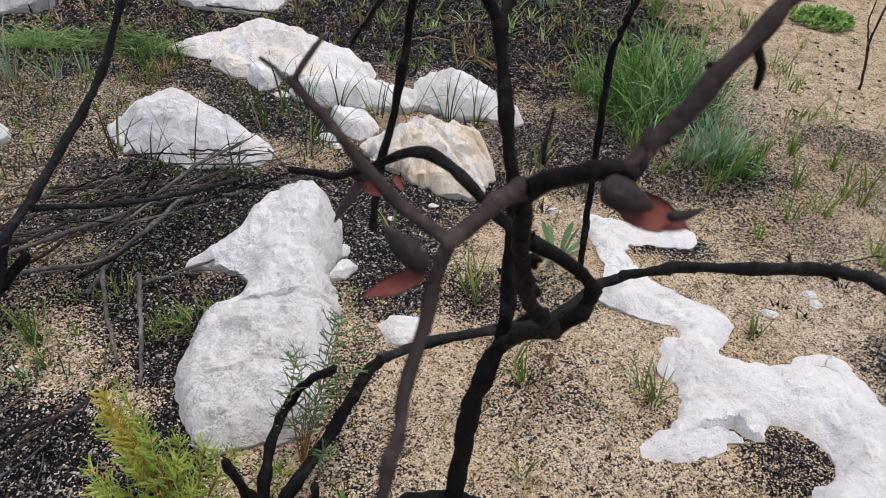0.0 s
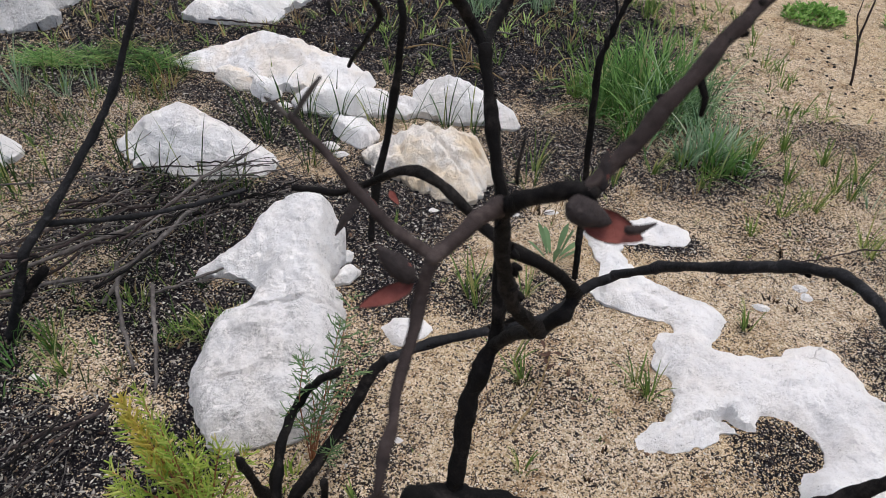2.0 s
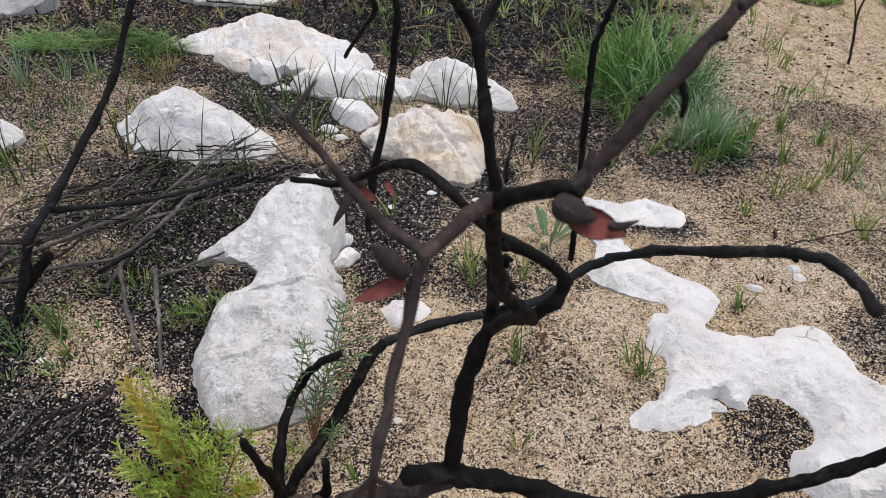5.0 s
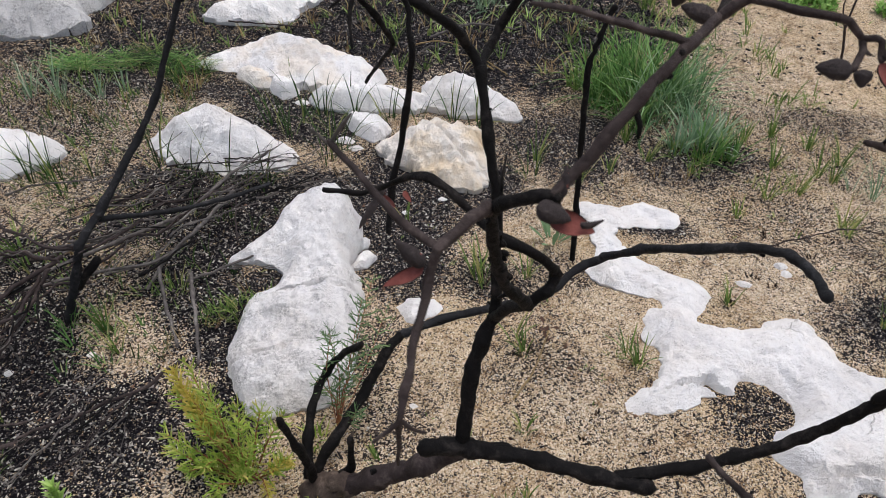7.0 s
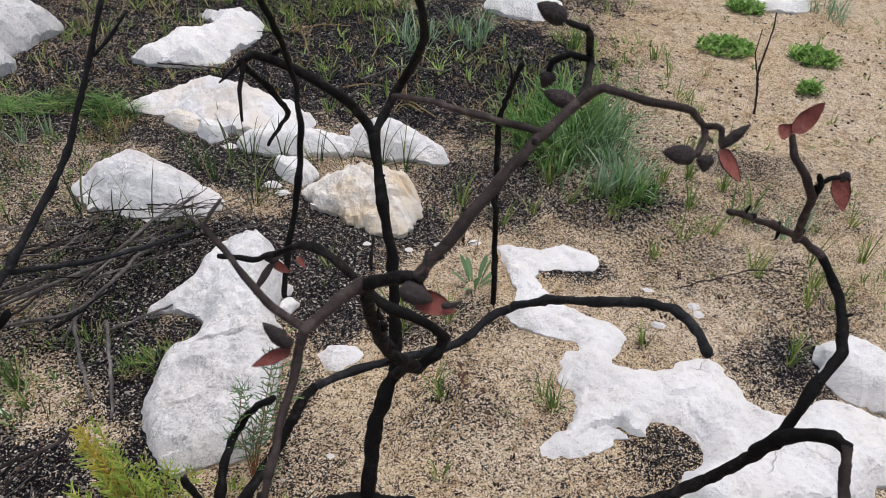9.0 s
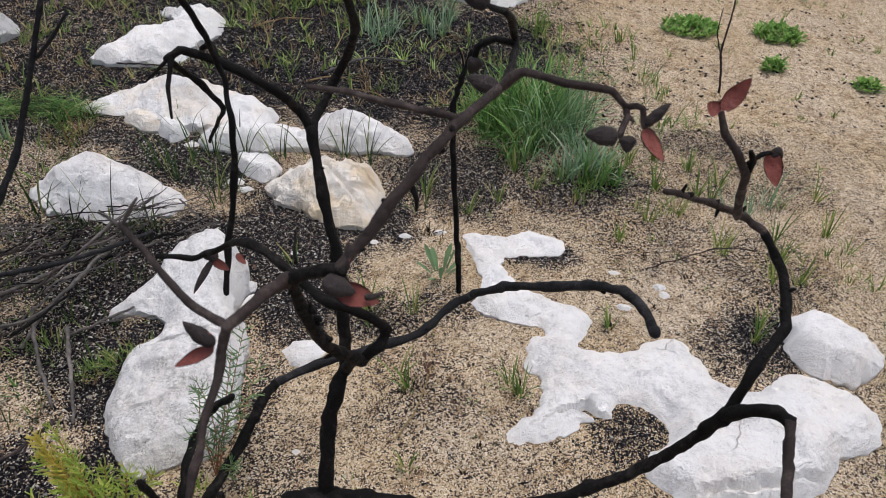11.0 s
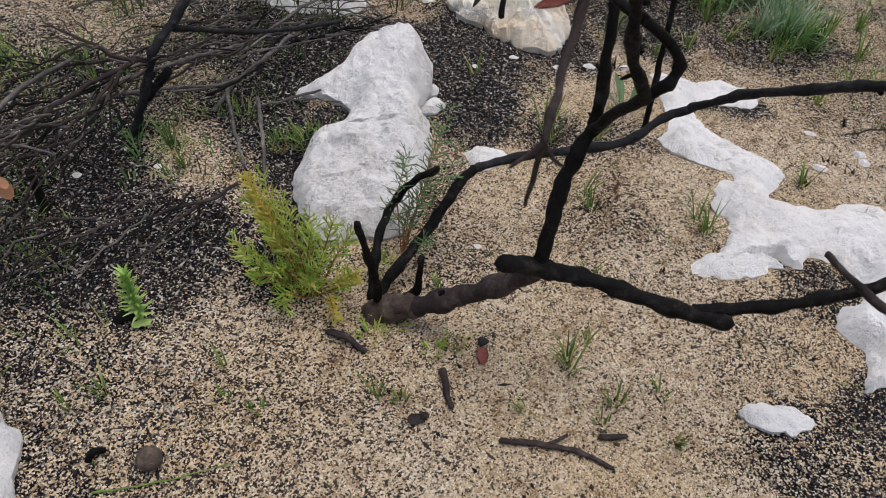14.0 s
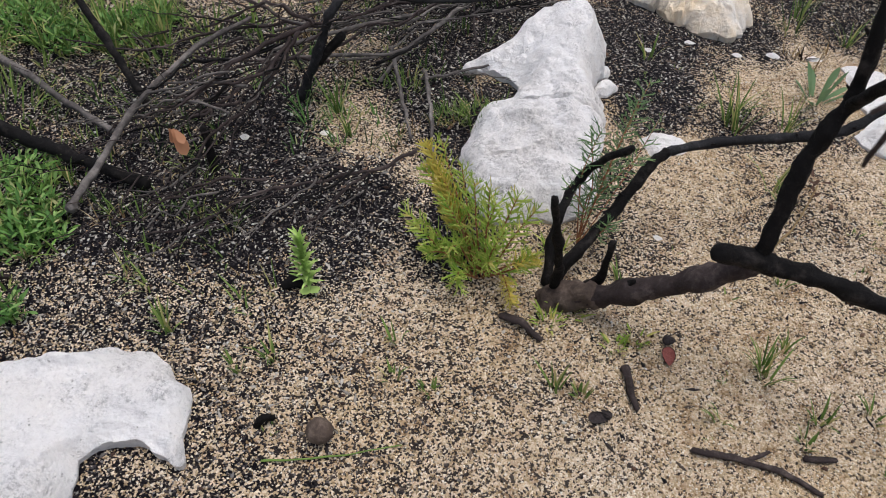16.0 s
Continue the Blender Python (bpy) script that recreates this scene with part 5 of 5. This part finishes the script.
for _ in range(34):
    y = rng.uniform(1.34, 1.74)
    x = rng.uniform(-.85, -.50 if y < 1.56 else -.32)
    an, ln = rng.gauss(.45, .35), rng.uniform(.18, .5)
    a, b = over(x - .5 * ln * math.cos(an), y - .5 * ln * math.sin(an), rng.uniform(.01, .06)), over(x + .5 * ln * math.cos(an), y + .5 * ln * math.sin(an), rng.uniform(.03, .12))
    r = rng.choice([.0014, .0018, .0022, .003, .004])
    limb(pile, twig_line(a, b, rng.uniform(-.02, .02), .025, 7), r, r * .5, rng.choice([M_TWIG, M_TWIG, M_BARKB]), "twig", 6, .2, .004)
pile2 = thing("brush_pile", "sprawling heap of thin charred dead twigs", "dead branches")
for r, line in [(.0058, [(-.407, 1.047, .05), (-.458, .968, .05), (-.519, .924, .05), (-.628, .852, .045), (-.674, .818, .04), (-.707, .761, .04), (-.748, .721, .03), (-.823, .702, .015)]),
                (.0036, [(-.478, .947, .05), (-.510, .894, .04), (-.535, .833, .03), (-.574, .795, .015)]),
                (.0030, [(-.474, .945, .05), (-.478, .906, .03), (-.484, .872, .01)]),
                (.0034, [(-.563, .898, .05), (-.592, .835, .04), (-.622, .794, .03), (-.650, .750, .015)]),
                (.0032, [(-.474, .918, .03), (-.530, .856, .02), (-.557, .806, .01)]),
                (.0042, [(-.653, .874, .04), (-.714, .847, .05), (-.764, .808, .05), (-.796, .777, .04), (-.844, .751, .03)]),
                (.0080, [(-.646, 1.173, .20), (-.712, 1.119, .18), (-.751, 1.058, .17), (-.792, 1.001, .15), (-.827, .936, .13)]),
                (.0072, [(-.666, 1.149, .19), (-.679, 1.113, .17), (-.705, 1.029, .14), (-.727, .975, .11), (-.774, .926, .08), (-.796, .874, .05)]),
                (.0050, [(-.631, 1.132, .22), (-.679, 1.113, .26), (-.717, 1.115, .26), (-.763, 1.088, .24), (-.835, 1.088, .20)]),
                (.0055, [(-.712, 1.115, .17), (-.767, 1.055, .16), (-.846, 1.048, .15), (-.874, 1.020, .14), (-.907, .965, .12)]),
                (.0050, [(-.734, 1.005, .14), (-.816, 1.010, .13), (-.900, .998, .12), (-.932, .986, .10)]),
                (.0044, [(-.757, .966, .10), (-.812, .962, .12), (-.891, .968, .10), (-.920, .935, .08), (-.959, .934, .08)]),
                (.0060, [(-.687, 1.136, .18), (-.698, 1.040, .16), (-.766, 1.007, .14), (-.811, .998, .13), (-.838, .952, .12)]),
                (.0040, [(-.726, 1.012, .12), (-.715, 1.004, .06), (-.711, 1.025, .02)]),
                (.0038, [(-.785, .867, .05), (-.806, .827, .04), (-.844, .793, .03), (-.900, .791, .02)]),
                (.0036, [(-.744, .961, .08), (-.746, .915, .05), (-.761, .888, .03)]),
                (.0050, [(-.504, 1.459, .10), (-.546, 1.383, .09), (-.595, 1.381, .09), (-.650, 1.316, .08)]),
                (.0055, [(-.550, 1.356, .16), (-.585, 1.258, .18), (-.618, 1.183, .20)])]:
    pts, r = [over(*q) for q in line], r * .8
    mt = rng.choice([M_BARK, M_BARKB, M_BARKB, M_TWIG]) if r < .0056 else M_BARKB
    limb(pile2, pts, r, r * .5, mt, "branch", 7, .3, .006)
    for _ in range(4 if len(pts) > 3 else 2):
        k = rng.randrange(1, len(pts))
        p, d = Vector(pts[k - 1]).lerp(Vector(pts[k]), rng.random()), (Vector(pts[k]) - Vector(pts[k - 1])).normalized()
        e = (d + Vector((rng.uniform(-.9, .9), rng.uniform(-.9, .9), rng.uniform(-.6, .35)))).normalized()
        q = p + e * rng.uniform(.05, .15)
        q.z = max(q.z, gz(q.x, q.y) + .006)
        limb(pile2, twig_line(tuple(p), tuple(q), 0, .01, 4), r * .5, r * .22, rng.choice([M_BARK, M_BARKB, M_TWIG]), "twig", 5, .3, .003)
for a, b, r, k in [((-.66, 1.22, .16), (-1.2, .95, .10), .005, 3), ((-.66, 1.30, .20), (-1.25, 1.15, .18), .005, 3), ((-.7, 1.3, .19), (-1.0, 1.4, .2), .005, 3), ((-.8, 1.1, .12), (-1.1, .88, .05), .004, 3)]:
    spray(pile2, a, b, r, M_BARKB, k, 1)
for k in range(62):
    u = rng.random()
    if k % 3:
        x, y, an, hh = -.64 - .30 * u + rng.gauss(0, .05), 1.16 - .30 * u + rng.gauss(0, .06), rng.gauss(3.85, .4), .17 * (1 - u)
    else:
        x, y, an, hh = -.45 - .32 * u + rng.gauss(0, .03), .96 - .22 * u + rng.gauss(0, .03), rng.gauss(3.95, .35), .03
    ln = rng.uniform(.08, .26)
    a, b = over(x, y, hh + rng.uniform(.01, .06)), over(x + ln * math.cos(an), y + ln * math.sin(an), hh * .55 + rng.uniform(.004, .05))
    r = rng.choice([.0012, .0016, .002, .0028])
    limb(pile2, twig_line(a, b, rng.uniform(-.015, .015), .018, 6), r, r * .5, rng.choice([M_BARK, M_BARKB, M_BARKB, M_TWIG]), "twig", 5, .2, .003)
grey = thing("dead_branch", "bare grey dead branch leaning on the brush", "dead branch")
limb(grey, [over(-.955, .70, .035), over(-.945, .80, .06), (-.94, .95, .2), (-.88, 1.10, .24), (-.80, 1.20, .26)], .009, .005, M_TWIG)
log = thing("burnt_log", "thick charred log lying in green weeds", "log")
limb(log, [over(-1.42, .90, .06), over(-1.2, .85, .045), over(-1.05, .835, .035), over(-.87, .815, .02)], .017, .0145, M_BARK, "wood", 11)
stick = thing("burnt_pole", "straight charred pole leaning over the brush", "dead branch")
limb(stick, [over(-.985, 1.03, .03), (-1.10, 1.11, .235), (-1.22, 1.19, .34), (-1.36, 1.28, .46)], .011, .009, M_BARK, "wood", 9)
stick2 = thing("dead_branch", "brown weathered branch lying in grass", "dead branch")
limb(stick2, [over(-1.4, 1.06, .06), over(-1.25, 1.02, .04), over(-1.12, .97, .03), over(-1.01, .935, .02)], .010, .007, M_TWIG, "wood", 8)
stump = thing("burnt_stub", "short upright charred stub among twigs", "dead stem")
limb(stump, [over(-.785, .91, -.01), over(-.79, .92, .04), over(-.795, .925, .09)], .011, .008, M_BARK, "wood", 9)
for pts, r, lab in [([over(-.57, 1.40, .02), over(-.52, 1.28, .05), over(-.48, 1.19, .04), over(-.44, 1.11, .015)], .006, "grey weathered stick lying on soot"),
                    ([over(-.47, 1.33, .03), over(-.44, 1.25, .04), over(-.41, 1.16, .035), over(-.385, 1.07, .015)], .006, "grey weathered stick lying on soot"),
                    ([over(-.176, .718, .006), over(-.139, .708, .012), over(-.10, .688, .006)], .0085, "short charred stick lying on sand"),
                    ([over(.040, .675, .007), over(.052, .64, .008), over(.066, .60, .007)], .0085, "short charred stick lying on sand"),
                    ([over(.153, .553, .006), over(.195, .555, .008), over(.232, .558, .008), over(.285, .556, .007), over(.344, .536, .005)], .006, "forked burnt twig lying on sand"),
                    ([over(.322, .589, .006), over(.346, .594, .008), over(.370, .601, .006)], .006, "short burnt twig lying on sand"),
                    ([over(-.70, 2.69, .03), over(-.4, 2.64, .05), over(-.1, 2.55, .05), over(.15, 2.42, .02)], .0038, "long thin dead branch lying behind rocks"),
                    ([over(-1.6, .48, .01), over(-1.2, .52, .03), over(-.98, .55, .012)], .008, "charred stick at the edge of grass"),
                    ([over(.05, 2.72, .02), over(.2, 2.80, .05), over(.38, 2.85, .02)], .006, "pale broken stick on burnt soil"),
                    ([over(1.0, 1.6, .01), over(1.2, 1.62, .07), over(1.36, 1.68, .02)], .0025, "thin bent dry stalk over sand")]:
    st = thing("stick", lab, "stick", group="sticks on the ground")
    limb(st, pts, r, r * .7, M_TWIG if "grey" in lab or "pale" in lab else M_BARKB, "wood", 9, .45, .004)
    if "forked" in lab:
        limb(st, [pts[2], over(.250, .568, .012), over(.266, .579, .014)], .004, .003, M_BARKB, "fork", 7)
for _ in range(26):
    x, y, an, ln = rng.uniform(-.3, 1.0), rng.uniform(2.45, 3.2), rng.uniform(0, 3.1), rng.uniform(.1, .3)
    st = thing("stick", "thin dry stick scattered on burnt soil", "stick", group="dry sticks behind the rocks")
    limb(st, [over(x, y, .012), over(x + .5 * ln * math.cos(an), y + .5 * ln * math.sin(an), .03), over(x + ln * math.cos(an), y + ln * math.sin(an), .012)], rng.uniform(.002, .004), .0015, rng.choice([M_TWIG, M_DEAD, M_BARKB]), "wood", 6)
sprig = thing("burnt_sprig", "burnt brown flower sprig lying on dry straw stalk", "dead plant")
limb(sprig, [over(.29, 1.03, .005), over(.33, 1.09, .012), over(.36, 1.15, .03), over(.375, 1.19, .05)], .0025, .002, M_DEAD, "stalk", 6)
for k in range(7):
    build("dead_leaf", *blade(over(.365 + .008 * (k % 3), 1.165 + .006 * k, .035 + .004 * k), k * 2.4, .5 + .1 * k, .022, .0035, .6, 5, True), M_BROWN, sprig)
fallen = thing("seed_husk", "fallen red-lined seed husk lying on sand", "seed husk")
husk(fallen, over(.108, .735, .012), over(.112, .698, .008), (.1, -.3, 1), .012, .007)
closed_case(fallen, over(.098, .750, .008), over(.120, .752, .01), .009)
leaf = thing("dead_leaf", "curled orange-brown dead leaf caught on twigs", "leaf")
for dx, lean, ln, wd in ((0.0, 2.5, .055, .011), (.006, 2.1, .030, .007), (-.006, 2.9, .032, .007)):
    lv_, lf_ = blade((-.817 + dx, .868, gz(-.817, .86) + .125), -1.2 + lean * .3, lean, ln, wd, .5, 7, True)
    build("leaf_lobe", lv_, lf_, M_LEAFBR, leaf)
curl = thing("seed_husk", "curled black seed husk lying on sand", "seed husk")
husk(curl, over(-.007, .565, .006), over(.027, .570, .012), (0, -.4, 1), .010, .008, M_HUSK, "charred black husk lining")
husk(curl, over(.029, .572, .010), over(.012, .580, .012), (0, .4, 1), .008, .006, M_HUSK, "charred black husk lining")
gall = thing("seed_cone", "round grey-brown seed cone lying on sand", "seed cone")
gv_, gf_ = [], []
for i in range(13):
    for j in range(18):
        a, b = math.pi * i / 12, 2 * math.pi * j / 18
        q = 1 + .07 * noise.noise((3 * math.sin(a) * math.cos(b), 3 * math.sin(a) * math.sin(b), 3 * math.cos(a))) - .04 * abs(math.sin(4.5 * b))
        gv_.append((-.388 + .021 * q * math.sin(a) * math.cos(b), .422 + .021 * q * math.sin(a) * math.sin(b), gz(-.388, .422) + .017 + .019 * q * math.cos(a)))
gf_ = [(i * 18 + j, (i + 1) * 18 + j, (i + 1) * 18 + (j + 1) % 18, i * 18 + (j + 1) % 18) for i in range(12) for j in range(18)]
build("cone", gv_, gf_, M_STUMP, gall)
lump = thing("charcoal_lump", "small black charcoal lump on sand", "charcoal")
limb(lump, [over(-.485, .415, .0), over(-.475, .420, .018), over(-.463, .428, .008)], .008, .006, M_BARK, "lump", 9, .5)
lump2 = thing("charcoal_lump", "rounded black charcoal lump beside a sprout", "charcoal")
limb(lump2, [over(-.545, .675, .0), over(-.535, .68, .012), over(-.52, .685, .004)], .013, .010, M_BARK, "lump", 9, .6)


# ---- loose grains, charcoal and chips ----
def grains(name, n_, area, size, mat, label, keep, flat=.7, longest=1.0):
    g = np.random.default_rng(len(name) + n_)
    x, y = g.uniform(area[0], area[1], n_ * 3), g.uniform(area[2], area[3], n_ * 3)
    ok = np.ones(len(x), bool)
    for p, b in zip(ROCKS, BOXES):
        k = np.where((x > b[0]) & (x < b[1]) & (y > b[2]) & (y < b[3]))[0]
        ok[k] &= inside(x[k], y[k], p) < .002
    x, y = x[ok], y[ok]
    u = np.clip(((x - ash_x[0]) / (ash_x[-1] - ash_x[0]) * (len(ash_x) - 1)).astype(int), 0, len(ash_x) - 1)
    v = np.clip(((y - ash_y[0]) / (ash_y[-1] - ash_y[0]) * (len(ash_y) - 1)).astype(int), 0, len(ash_y) - 1)
    ok = g.random(len(x)) < keep(ASH_MAP[v, u])
    x, y = x[ok][:n_], y[ok][:n_]
    n_ = len(x)
    z = np.array([gz(u, v) for u, v in zip(x, y)])
    s = size * g.uniform(.55, 1.35, n_)
    base = np.array([(1, 0, 0), (0, 1, 0), (-1, 0, 0), (0, -1, 0), (0, 0, 1), (0, 0, -1)], float)
    v = base[None] * (1 + .35 * (g.random((n_, 6, 1)) - .5))
    v[:, :, 2] *= flat
    v[:, :, 0] *= g.uniform(1, longest, n_)[:, None]
    t, c = g.uniform(0, 6.28, n_), g.uniform(-.5, .5, n_)
    vx, vz = v[:, :, 0] * np.cos(c)[:, None] - v[:, :, 2] * np.sin(c)[:, None], v[:, :, 0] * np.sin(c)[:, None] + v[:, :, 2] * np.cos(c)[:, None]
    rx = vx * np.cos(t)[:, None] - v[:, :, 1] * np.sin(t)[:, None]
    ry = vx * np.sin(t)[:, None] + v[:, :, 1] * np.cos(t)[:, None]
    out = np.stack([rx * s[:, None] + x[:, None], ry * s[:, None] + y[:, None], vz * s[:, None] + (z + s * flat * .45)[:, None]], 2).reshape(-1, 3)
    tri = np.array([(0, 1, 4), (1, 2, 4), (2, 3, 4), (3, 0, 4), (1, 0, 5), (2, 1, 5), (3, 2, 5), (0, 3, 5)])
    f = (tri[None] + 6 * np.arange(n_)[:, None, None]).reshape(-1, 3)
    me = bpy.data.meshes.new(name)
    me.vertices.add(len(out)), me.loops.add(f.size), me.polygons.add(len(f))
    me.vertices.foreach_set("co", out.ravel())
    me.loops.foreach_set("vertex_index", f.ravel())
    me.polygons.foreach_set("loop_start", np.arange(0, f.size, 3))
    me.update(calc_edges=True)
    me.materials.append(mat)
    return tagged(new(name, me), label, "gravel", kind="stuff")


ash_x, ash_y = np.arange(-1.6, 2.7, .02), np.arange(0, 4.5, .02)
ASH_MAP = np.array([[soot(a, b) for a in ash_x] for b in ash_y])
NEAR = (-1.5, 1.9, .1, 2.4)
grains("sand_grains", 110000, NEAR, .0017, M_GRAIN, "loose coarse cream and amber sand grains", lambda a: 1 - .98 * a)
grains("charcoal_grit", 30000, NEAR, .0018, M_SPECK, "loose black and brown charcoal grit on sand", lambda a: .14 + .86 * a, .6, 1.8)
grains("charcoal_flakes", 4200, NEAR, .0030, M_CHAR, "black burnt leaf and bark flakes", lambda a: .012 + .97 * a * a, .22, 3.0)
grains("burnt_needles", 2800, NEAR, .0026, M_SPECK, "thin dark burnt needle fragments", lambda a: .2 + .8 * a, .35, 7.0)
grains("burnt_leaf_bits", 900, NEAR, .0036, M_BROWN, "curled dark brown burnt leaf bits", lambda a: .3 + .2 * a, .6, 2.0)
M_LITTER = grit_material("pale_litter", [(0.0, (0.10, 0.085, 0.07)), (0.5, (0.30, 0.27, 0.235)), (1.0, (0.62, 0.57, 0.50))])
grains("pale_litter", 9000, (-1.5, -.35, .4, 2.3), .0022, M_LITTER, "pale dry needle litter on soot", lambda a: .05 + .8 * a, .35, 4.5)
grains("pale_litter", 5000, (-.35, 1.5, 1.3, 2.3), .0020, M_LITTER, "pale dry needle litter on soot", lambda a: .9 * a * a, .35, 4.0)
grains("pale_chips", 4200, (-1.5, 1.9, .5, 3.2), .0028, M_CHIP, "small pale stone chips among soot", lambda a: .1 + .9 * a, .6, 1.4)
grains("far_grit", 9000, (-1.4, 2.6, 2.4, 4.4), .006, M_CHAR, "charcoal pieces on the upper slope", lambda a: .05 + .95 * np.clip(a, 0, 1) ** 2, .5, 2.0)
